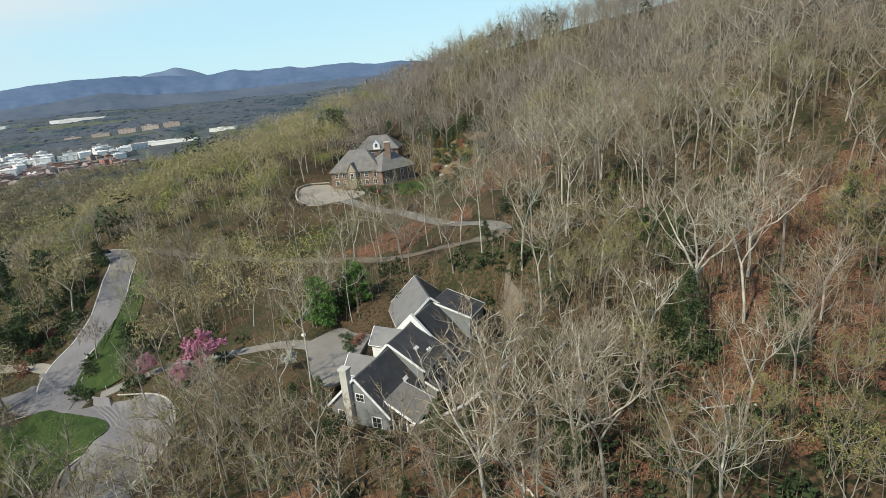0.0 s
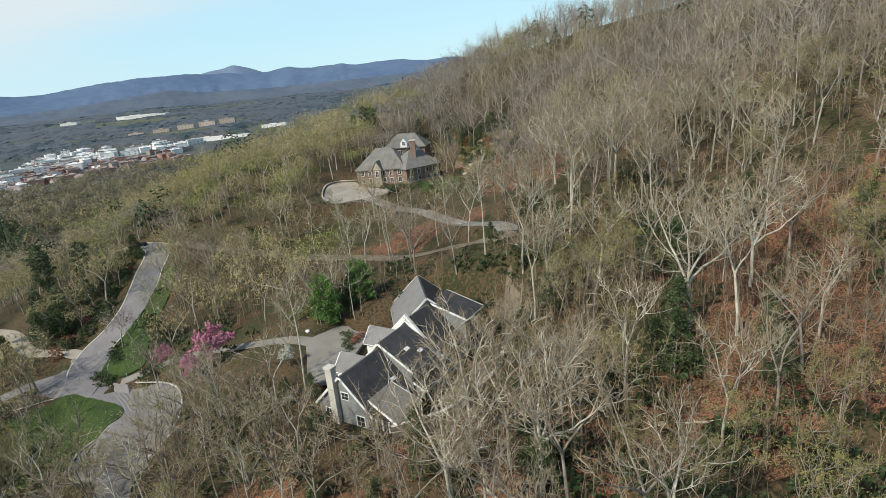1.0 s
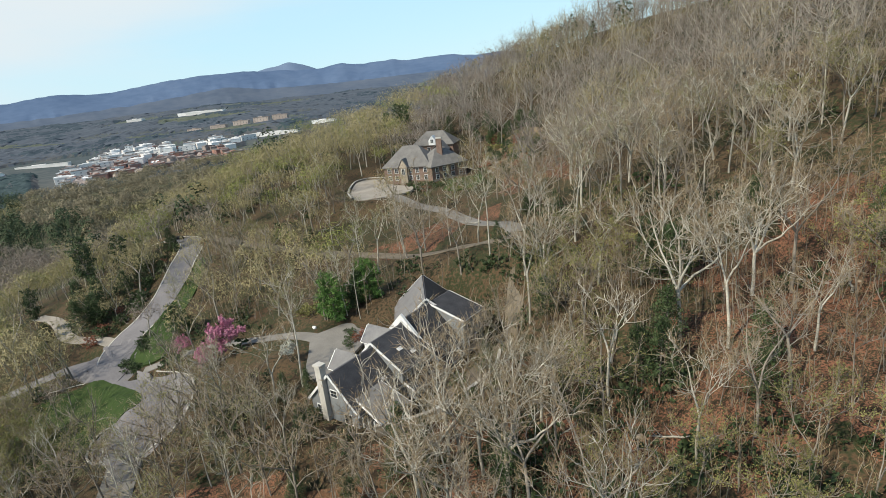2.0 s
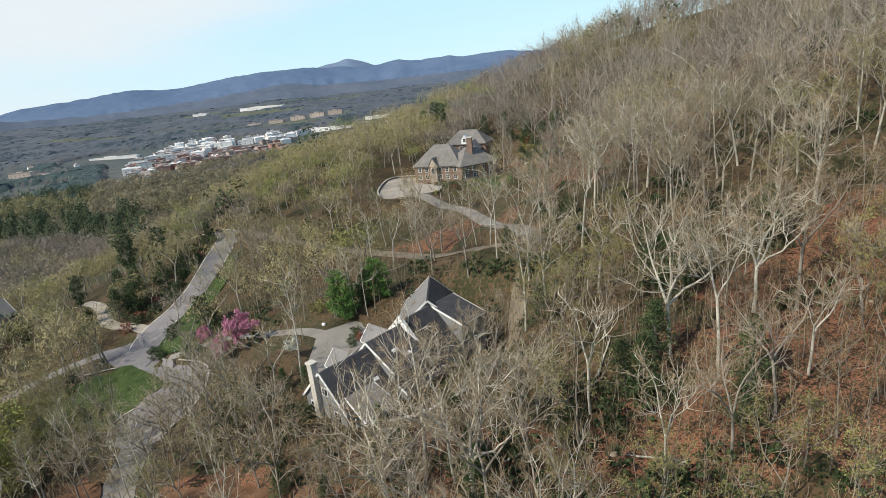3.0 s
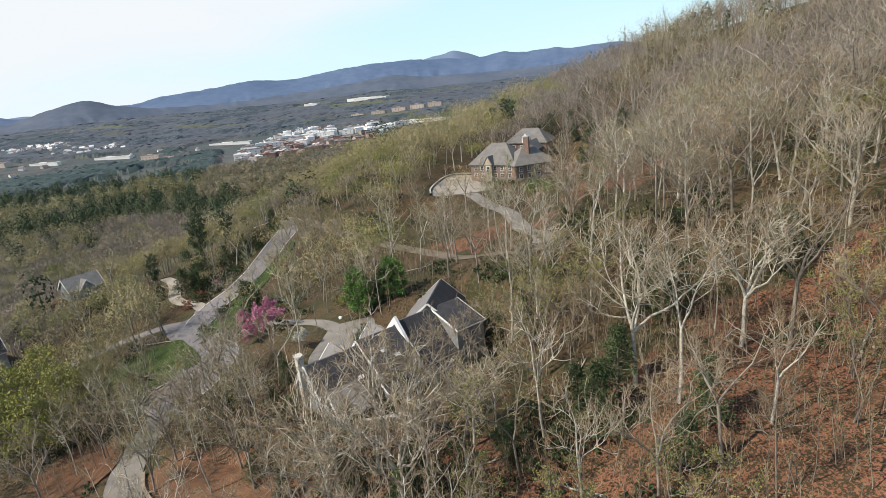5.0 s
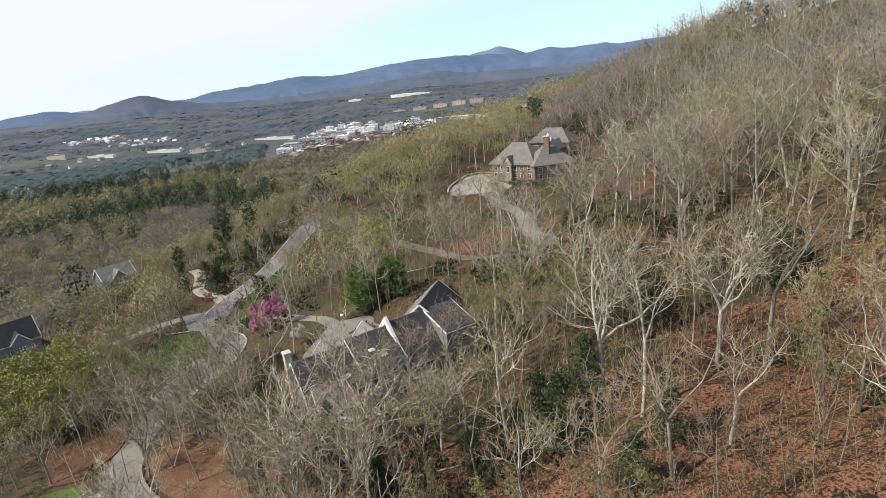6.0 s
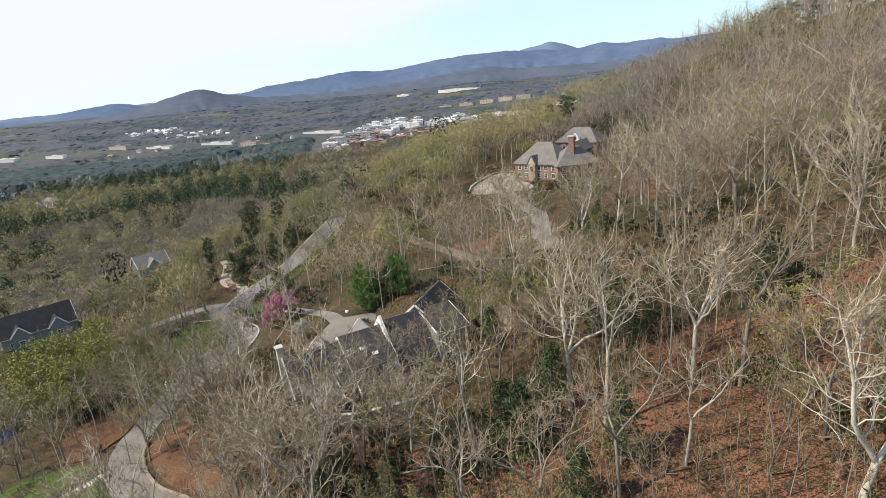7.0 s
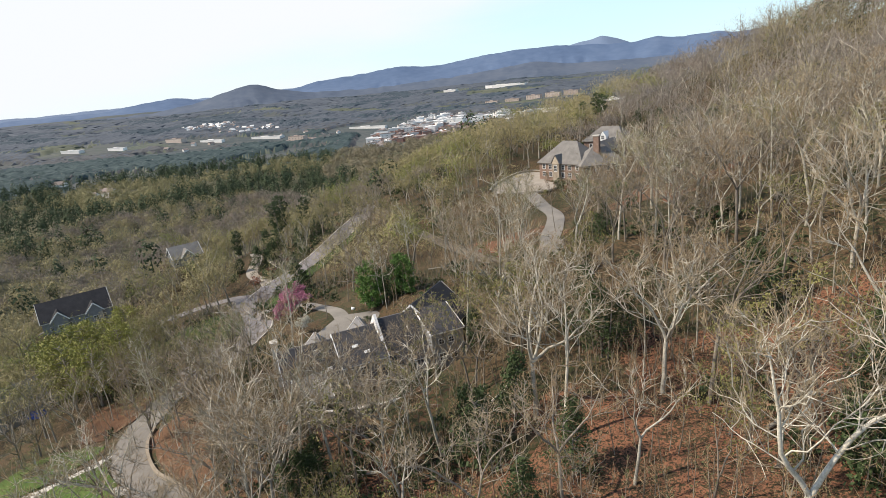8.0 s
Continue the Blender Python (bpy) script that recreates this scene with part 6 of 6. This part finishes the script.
def build_house_a():
    h = thing("house", pose(-17.8, 84.4, 0, 0, 0, -26), "large grey gabled house with slate roofs and white trim", "house")
    # west planes take the sunlit roof tone, east planes the shaded one
    gable_block(h, 0, 11, 0, -2.7, -6.3, -9.0, 6.3, -9.0, -15, M_SLATELIT, M_SLATE)
    gable_block(h, 11, 20, 0, -1.8, -6.3, -8.2, 7.2, -6.2, -15, M_SLATELIT, M_SLATE)
    gable_block(h, 20, 29, 0, -1.0, -7.0, -8.0, 7.6, -8.4, -15, M_SLATELIT, M_SLATE)
    gable_block(h, 29, 36, 0, -1.1, -6.0, -7.1, 8.6, -3.6, -15, M_SLATELIT, M_SLATE)
    # raised white parapet gable
    part("parapet", solid([(0, 19.7, 0.3), (7.9, 19.7, -8.0), (7.9, 19.7, -9.0), (0, 19.7, -1.1), (-4.6, 19.7, -5.2), (-4.6, 19.7, -4.3)], (0, 0.6, 0)), M_WHITE, h, "white raised parapet")
    # lower skirt roof and bay on the east side
    roof_slab(h, [(6.4, 11.2, -8.5), (6.4, 27, -8.5)], [(9.2, 11.2, -9.9), (9.2, 27, -9.9)], M_SLATE, edge=M_WHITE)
    part("wall", boxed(6.2, 8.8, 11.5, 26.8, -15, -9.7), M_SIDING, h)
    # porch at the south-east corner
    porch = part("porch", boxed(3.5, 10.2, 0.6, 7.4, -15, -12.2), M_SIDING, h, "screened corner porch")
    part("screen", boxed(6.1, 10.0, 0.8, 7.2, -12.2, -9.7), M_GLASS, porch)
    for px, py in ((6.1, 0.7), (7.4, 0.7), (8.8, 0.7), (10.1, 0.7), (10.1, 2.9), (10.1, 5.1), (10.1, 7.3)):
        part("post", boxed(px - 0.11, px + 0.11, py - 0.11, py + 0.11, -12.2, -9.6), M_WHITE, porch)
    part("rail", boxed(5.9, 10.3, 0.55, 0.8, -12.3, -12.05), M_WHITE, porch)
    roof_slab(h, [(3.2, 1.4, -6.6), (3.2, 7.8, -6.6)], [(10.7, 0.3, -9.4), (10.7, 7.8, -9.4)], M_BROWNROOF, edge=M_WHITE)
    # chimney on the south gable
    part("chimney", boxed(-2.3, -0.9, -0.9, 0.3, -15, -1.2), M_KERB, h, "pale grey stone chimney")
    part("chimney_cap", boxed(-2.45, -0.75, -1.05, 0.45, -1.2, -0.8), M_KERB, h)
    # west dormers
    for y, zr, reach in ((8.5, -3.6, -7.2), (18.0, -2.6, -7.6)):
        part("dormer", solid([(reach + 0.4, y - 2.2, -9.2), (reach + 0.4, y + 2.2, -9.2), (reach + 0.4, y + 2.2, zr - 2.4), (reach + 0.4, y, zr - 0.1), (reach + 0.4, y - 2.2, zr - 2.4)], (4.5, 0, 0)), M_WHITE, h)
        for s in (-1, 1):
            roof_slab(h, [(reach, y, zr), (0.4 * zr + 0.6, y, zr)], [(reach, y + s * 2.6, zr - 2.7), (-3.0, y + s * 2.6, zr - 2.7)], M_SLATELIT, edge=M_WHITE)
    # garage wing
    wing = pose(0, 28, 0, 0, 0, 40.8)
    w = part("wing", boxed(-6.5, 6.5, 0.5, 14.2, -13, -6.0), M_SIDING, h, "garage wing")
    w.matrix_basis = wing
    part("gable", solid([(-6.5, 0.5, -6), (6.5, 0.5, -6), (0, 0.5, -0.1)], (0, 13.7, 0)), M_SIDING, w)
    roof_slab(w, [(0, 0, 0.2), (0, 14.6, 0.2)], [(-7.2, 0, -6.2), (-7.2, 14.6, -6.2)], M_SLATELIT, edge=M_WHITE)
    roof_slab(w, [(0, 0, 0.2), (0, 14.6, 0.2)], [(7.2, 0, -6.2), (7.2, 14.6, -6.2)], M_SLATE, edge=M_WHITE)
    for y in (3.2, 7.2, 11.2):
        part("garage_door", boxed(-6.62, -6.4, y - 1.4, y + 1.4, -9.3, -6.9), M_WHITE, w)
    for x, z, ww, hh in ((0.6, -6.2, 1.5, 1.3), (3.4, -10.4, 1.7, 1.9), (-3.6, -10.4, 1.5, 1.8)):
        window_in(h, (x, -0.02, z), 0, ww, hh)
    for y, z in ((12.8, -7.6), (14.8, -7.6), (17.6, -7.6), (31, -5.6), (33.2, -5.6)):
        window_in(h, (6.75 if y < 20 else 8.15, y, z), 90, 1.1, 1.1)
    for y in (13, 15.6, 18.4, 21.4, 24.6):
        window_in(h, (8.82, y, -11.4), 90, 1.4, 1.7)
    for y, z in ((31, -9), (33.5, -9)):
        window_in(h, (8.15, y, z), 90, 1.3, 1.5)
    for x, y in ((4.2, 4.6 + 4), (5.2, 16.3), (3.6, 14.4)):
        zz = (-2.7 - x) if y < 11 else -1.8 - x * 0.61
        s = part("skylight", boxed(-0.35, 0.35, -0.6, 0.6, 0.2, 0.36), M_WHITE, h)
        s.matrix_basis = pose(x, y, zz, 0, 45 if y < 11 else 31, 0)


def hip_roof(parent, w, d, z0, z1, material, over=0.7):
    a, b = w / 2 + over, d / 2 + over
    r = max(0.6, a - b)
    lo = [(-a, -b, z0), (a, -b, z0), (a, b, z0), (-a, b, z0)]
    hi = [(-r, 0, z1), (r, 0, z1)]
    bm = bmesh.new()
    v = [bm.verts.new(p) for p in lo + hi] + [bm.verts.new((p[0] * 0.995, p[1] * 0.995, p[2] - 0.3)) for p in lo]
    for f in ((0, 1, 5, 4), (1, 2, 5), (2, 3, 4, 5), (3, 0, 4), (0, 6, 7, 1), (1, 7, 8, 2), (2, 8, 9, 3), (3, 9, 6, 0), (6, 9, 8, 7)):
        bm.faces.new([v[i] for i in f])
    bmesh.ops.recalc_face_normals(bm, faces=bm.faces[:])
    return part("roof", bm, material, parent)


def build_house_b():
    h = thing("house", pose(0, 0, 0), "large brown brick and stone mansion with grey hipped roofs", "house")
    main = part("wall", boxed(-10.5, 10.5, -7, 7, -2, 6.3), M_BRICK, h)
    main.matrix_basis = pose(-37.5, 239.5, 2.5, 0, 0, -8)
    hip_roof(main, 21, 14, 6.2, 14.2, M_BROWNROOF)
    for x in (-8, -4.8, 1.5, 4.6, 8.2):
        for z in (1.6, 4.6):
            window_in(main, (x, -7.03, z), 0, 1.4, 1.8)
    part("entrance_bay", boxed(-2.6, 0.6, -8.6, -6.9, -2, 6.4), M_STONE, main, "pale stone entrance bay")
    part("dormer", solid([(-2.8, -8.8, 6.2), (0.8, -8.8, 6.2), (-1.0, -8.8, 9.4)], (0, 5, 0)), M_STONE, main)
    roof_slab(main, [(-1, -9, 9.6), (-1, -3, 9.6)], [(-3.1, -9, 6.2), (-3.1, -3, 6.2)], M_BROWNROOF)
    roof_slab(main, [(-1, -9, 9.6), (-1, -3, 9.6)], [(1.1, -9, 6.2), (1.1, -3, 6.2)], M_BROWNROOF)
    window_in(main, (-1, -8.65, 4.4), 0, 1.3, 2.4)
    east = part("wall", boxed(-8.5, 8.5, -6.5, 6.5, -2, 6.0), M_BRICK, h)
    east.matrix_basis = pose(-25.0, 239.0, 2.5, 0, 0, 42)
    hip_roof(east, 17, 13, 5.9, 12.6, M_BROWNROOF)
    for x in (-6, -2.4, 1.6, 5.4):
        for z in (1.6, 4.3):
            window_in(east, (x, -6.53, z), 0, 1.4, 1.7)
    part("base_course", boxed(-8.6, 8.6, -6.65, -6.4, -2, 0.5), M_STONE, east)
    part("chimney", boxed(-25.6, -23.4, 235.8, 237.4, 6, 18.8), M_BRICK, h, "broad red brick chimney")
    part("chimney_cap", boxed(-25.8, -23.2, 235.6, 237.6, 18.8, 19.2), M_KERB, h)
    back = part("wall", boxed(-9.5, 9.5, -5.5, 5.5, -4, 6.4), M_BRICK, h)
    back.matrix_basis = pose(-31, 263, 7.6, 0, 0, -6)
    hip_roof(back, 19, 11, 6.3, 12.0, M_BROWNROOF)
    part("dormer", solid([(-1.6, -6.2, 6.3), (1.6, -6.2, 6.3), (1.6, -6.2, 8.3), (0, -6.2, 10.4), (-1.6, -6.2, 8.3)], (0, 5, 0)), M_WHITE, back)
    window_in(back, (0, -6.25, 8.0), 0, 1.2, 1.5)
    for x in (-6, -2, 2, 6):
        window_in(back, (x, -5.53, 4.2), 0, 1.4, 1.7)
    link = part("link", boxed(-30, -24, 244, 260, 2, 12), M_BRICK, h)
    roof_slab(link, [(-27, 243, 15.5), (-27, 260, 15.5)], [(-30.6, 243, 11.9), (-30.6, 260, 11.9)], M_BROWNROOF)
    roof_slab(link, [(-27, 243, 15.5), (-27, 260, 15.5)], [(-23.4, 243, 11.9), (-23.4, 260, 11.9)], M_BROWNROOF)


def plain_house(x, y, z, w, d, wall_h, rise, turn, wall, roof, label, dormers=0):
    h = thing("house", pose(x, y, z, 0, 0, turn), label, "house")
    gable_block_x = [(-w / 2, -d / 2, -3), (-w / 2, d / 2, -3), (-w / 2, d / 2, wall_h), (-w / 2, 0, wall_h + rise - 0.15), (-w / 2, -d / 2, wall_h)]
    part("wall", solid(gable_block_x, (w, 0, 0)), wall, h)
    for s in (-1, 1):
        roof_slab(h, [(-w / 2 - 0.5, 0, wall_h + rise), (w / 2 + 0.5, 0, wall_h + rise)], [(-w / 2 - 0.5, s * (d / 2 + 0.5), wall_h - 0.3), (w / 2 + 0.5, s * (d / 2 + 0.5), wall_h - 0.3)], roof, edge=M_WHITE)
    for k in range(dormers):
        a = -w / 2 + (k + 0.5) * w / dormers
        part("gable", solid([(a - 2.6, -d / 2 - 1.2, -3), (a + 2.6, -d / 2 - 1.2, -3), (a + 2.6, -d / 2 - 1.2, wall_h), (a, -d / 2 - 1.2, wall_h + 3), (a - 2.6, -d / 2 - 1.2, wall_h)], (0, 4, 0)), wall, h)
        for s in (-1, 1):
            roof_slab(h, [(a, -d / 2 - 1.7, wall_h + 3.2), (a, 0, wall_h + 3.2)], [(a + s * 3.1, -d / 2 - 1.7, wall_h - 0.3), (a + s * 3.1, -1, wall_h - 0.3)], roof, edge=M_WHITE)
        window_in(h, (a, -d / 2 - 1.22, 1.8), 0, 1.6, 1.6)
    for k in range(4):
        window_in(h, (-w / 2 + (k + 0.5) * w / 4, -d / 2 - 0.02, 1.6), 0, 1.2, 1.5)
    return h


build_house_a()
build_house_b()
plain_house(-172, 90, -31.5, 23, 13, 4.5, 6, 78, M_SIDING, M_BLACKROOF, "low grey house with a black shingle roof and white-edged gables", 2)
plain_house(-120, 58, -37, 15, 12, 4.5, 5, 95, M_SIDING, M_BROWNROOF, "house with a brown-grey shingle roof below the lane")
plain_house(-189, 143, -26, 13, 10, 4.0, 4.5, 80, M_SIDING, M_BROWNROOF, "small grey house with a grey gabled roof among trees", 1)


def wall_along(name, points, z0, z1, half, material, label, high=0.7, coping=None):
    """A free-standing low wall along a plan line, with a coping on it."""
    line = glide(points, 1.5)
    t = np.gradient(line, axis=0)
    t /= np.linalg.norm(t, axis=1)[:, None]
    nrm = np.column_stack([t[:, 1], -t[:, 0]])
    zc = np.array([lone(*p) for p in line]) if z1 is None else np.full(len(line), z1)
    low = z0 - (z1 or 0)
    ob = new(name, ribbon(name, line, nrm, zc, [(-half, low), (-half, 0 if z1 else high), (half, 0 if z1 else high), (half, low), (-half, low)], material))
    tagged(ob, label, "wall")
    cap = new("coping", ribbon("coping", line, nrm, zc + (0 if z1 else high), [(-half - 0.06, -0.02), (-half - 0.06, 0.1), (half + 0.06, 0.1), (half + 0.06, -0.02), (-half - 0.06, -0.02)], coping or M_KERB))
    cap.parent = ob
    return ob


wall_along("retaining_wall", [(-53, 248), (-61.5, 249), (-65.3, 243.5), (-63.8, 232), (-59.8, 217), (-54.5, 206.3)], -3.0, 2.4, 0.25, M_STONE, "low stone wall round the gravel court")
wall_along("stone_wall", [(-51, 70), (-46, 66.5), (-39, 63.9), (-30, 62.2), (-20, 62.2), (-7, 60.2)], -0.6, None, 0.25, M_STONE, "low dry-stone wall along the lane's edge", 0.45, M_STONE)
wall_along("retaining_wall", [(-9, 80), (-1, 84), (4, 90), (8.5, 98), (9.5, 106)], -15.0, -9.6, 0.3, M_STONE, "pale stone terrace wall below the grey house")


# ---- small things ----
def boulder(x, y, size, seed, label, material=None, lift=0.0, flat=0.7):
    """A rough stone with knocked-off corners."""
    bm = bmesh.new()
    bmesh.ops.create_icosphere(bm, subdivisions=2, radius=size)
    for v in bm.verts:
        k = 1 + 0.55 * noise.noise(v.co / size * 1.3 + Vector((seed * 3.7, 0, 0)))
        v.co = Vector((v.co.x * k * 1.2, v.co.y * k, v.co.z * k * flat))
    ob = new("boulder", mesh_of("boulder", bm, material or M_ROCK))
    ob.matrix_basis = pose(x, y, lone(x, y) + lift + size * flat * 0.4, 0, 0, seed * 47)
    tagged(ob, label, "rock", "loose boulders")


def build_rocks():
    rng = np.random.default_rng(77)
    for i in range(14):
        boulder(-31.5 + rng.uniform(-1.6, 1.6), 56.6 + rng.uniform(-1.0, 1.0), rng.uniform(0.25, 0.6), i, "pale boulder in a heap beside the lane")
    for i in range(16):
        boulder(rng.uniform(-5, 13), rng.uniform(222, 256), rng.uniform(0.4, 0.95), 20 + i, "pale boulder on the planted bank by the brick house")
    for i in range(12):
        boulder(rng.uniform(0, 80), rng.uniform(62, 110), rng.uniform(0.3, 0.7), 40 + i, "grey boulder in the leaf litter", M_STONE, -0.1)
    boulder(-35.3, 117.5, 0.42, 61, "white boulder beside the parking court", M_WHITE, 0.1, 1.2)


def fallen(x, y, length, turn, seed):
    """A fallen trunk lying on the slope."""
    rng = np.random.default_rng(seed)
    w = Wood()
    c, s = math.cos(radians(turn)), math.sin(radians(turn))
    pts = []
    for k in range(9):
        d = (k / 8 - 0.5) * length
        px, py = x + c * d + rng.normal() * 0.12, y + s * d + rng.normal() * 0.12
        pts.append((px, py, lone(px, py) + 0.3))
    w.tube(pts, np.linspace(0.24, 0.07, 9), 7)
    for k in (4, 5, 6, 7):
        way = (c + rng.normal() * 0.6, s + rng.normal() * 0.6, 0.7)
        w.tube(bend(pts[k], way, rng.uniform(1.5, 3.2), 4, rng, 0.05, 0.2), np.linspace(0.07, 0.015, 5), 4)
    ob = new("fallen_log", w.mesh("fallen_log", M_BARKPALE))
    tagged(ob, "fallen pale tree trunk lying in leaf litter", "log", "fallen logs")


def parked_car(x, y, turn):
    car = thing("car", pose(x, y, lone(x, y) + 0.12, 0, 0, turn), "dark parked car at the top of the road", "car")
    bm = bmesh.new()
    prism(bm, [(-2.3, -0.9, 0.35), (2.3, -0.9, 0.35), (2.35, -0.9, 0.75), (1.3, -0.9, 0.95), (-2.2, -0.9, 1.0), (-2.35, -0.9, 0.7)], (0, 1.8, 0))
    bmesh.ops.bevel(bm, geom=bm.edges[:], offset=0.07, segments=2, affect="EDGES")
    part("body", bm, M_PAINTDARK, car)
    bm = bmesh.new()
    prism(bm, [(-2.0, -0.8, 0.97), (1.25, -0.8, 0.93), (0.5, -0.72, 1.5), (-1.5, -0.72, 1.52)], (0, 1.5, 0))
    bmesh.ops.bevel(bm, geom=bm.edges[:], offset=0.06, segments=2, affect="EDGES")
    part("cabin", bm, M_GLASS, car, "dark glass cabin")
    part("roof", boxed(-1.45, 0.5, -0.68, 0.66, 1.5, 1.56), M_PAINTDARK, car)
    for px in (-1.45, 1.45):
        for s in (-1, 1):
            bm = bmesh.new()
            bmesh.ops.create_cone(bm, cap_ends=True, segments=16, radius1=0.34, radius2=0.34, depth=0.22)
            wheel = part("wheel", bm, M_RUBBER, car)
            wheel.matrix_basis = pose(px, s * 0.82, 0.34, 90)
            bm = bmesh.new()
            bmesh.ops.create_cone(bm, cap_ends=True, segments=12, radius1=0.2, radius2=0.2, depth=0.25)
            part("rim", bm, M_SIDING, wheel)
    for s in (-0.6, 0.6):
        part("headlight", boxed(2.25, 2.36, s - 0.2, s + 0.2, 0.6, 0.75), M_WHITE, car)


def mailbox(x, y, turn):
    ob = thing("mailbox", pose(x, y, lone(x, y) + 0.1, 0, 0, turn), "white mailbox on a wooden post beside the road", "mailbox")
    part("post", boxed(-0.06, 0.06, -0.06, 0.06, -0.3, 1.05), M_WHITE, ob)
    bm = bmesh.new()
    prism(bm, [(-0.13, -0.25, 1.05), (0.13, -0.25, 1.05), (0.13, -0.25, 1.2), (0.08, -0.25, 1.3), (-0.08, -0.25, 1.3), (-0.13, -0.25, 1.2)], (0, 0.5, 0))
    part("box", bm, M_SLATE, ob)


def covered_heap(x, y, turn):
    """A blue cover pulled over a heap by the house."""
    bm = bmesh.new()
    bmesh.ops.create_grid(bm, x_segments=14, y_segments=10, size=1)
    for v in bm.verts:
        r = max(abs(v.co.x), abs(v.co.y))
        z = 1.7 * (1 - max(0, r - 0.55) / 0.45) + 0.25 * noise.noise(v.co * 3)
        v.co = Vector((v.co.x * 2.6, v.co.y * 1.8, max(0.02, z)))
    bmesh.ops.solidify(bm, geom=bm.faces[:], thickness=0.03)
    ob = new("tarpaulin", mesh_of("tarpaulin", bm, M_BLUE))
    ob.matrix_basis = pose(x, y, lone(x, y), 0, 0, turn)
    tagged(ob, "bright blue tarpaulin over a heap by the house", "tarpaulin")


build_rocks()
parked_car(-137, 212, 165)
mailbox(-88, 123.6, 40)
covered_heap(-113, 60, 30)
for x, y, length, turn, seed in ((20, 74, 9, 30, 1), (36, 70, 8, 160, 2), (66, 96, 9, 70, 4), (8, 64, 7, 120, 5), (30, 90, 8, 75, 7), (-30, 148, 9, 20, 8), (-2, 158, 8, 140, 9)):
    fallen(x, y, length, turn, seed)
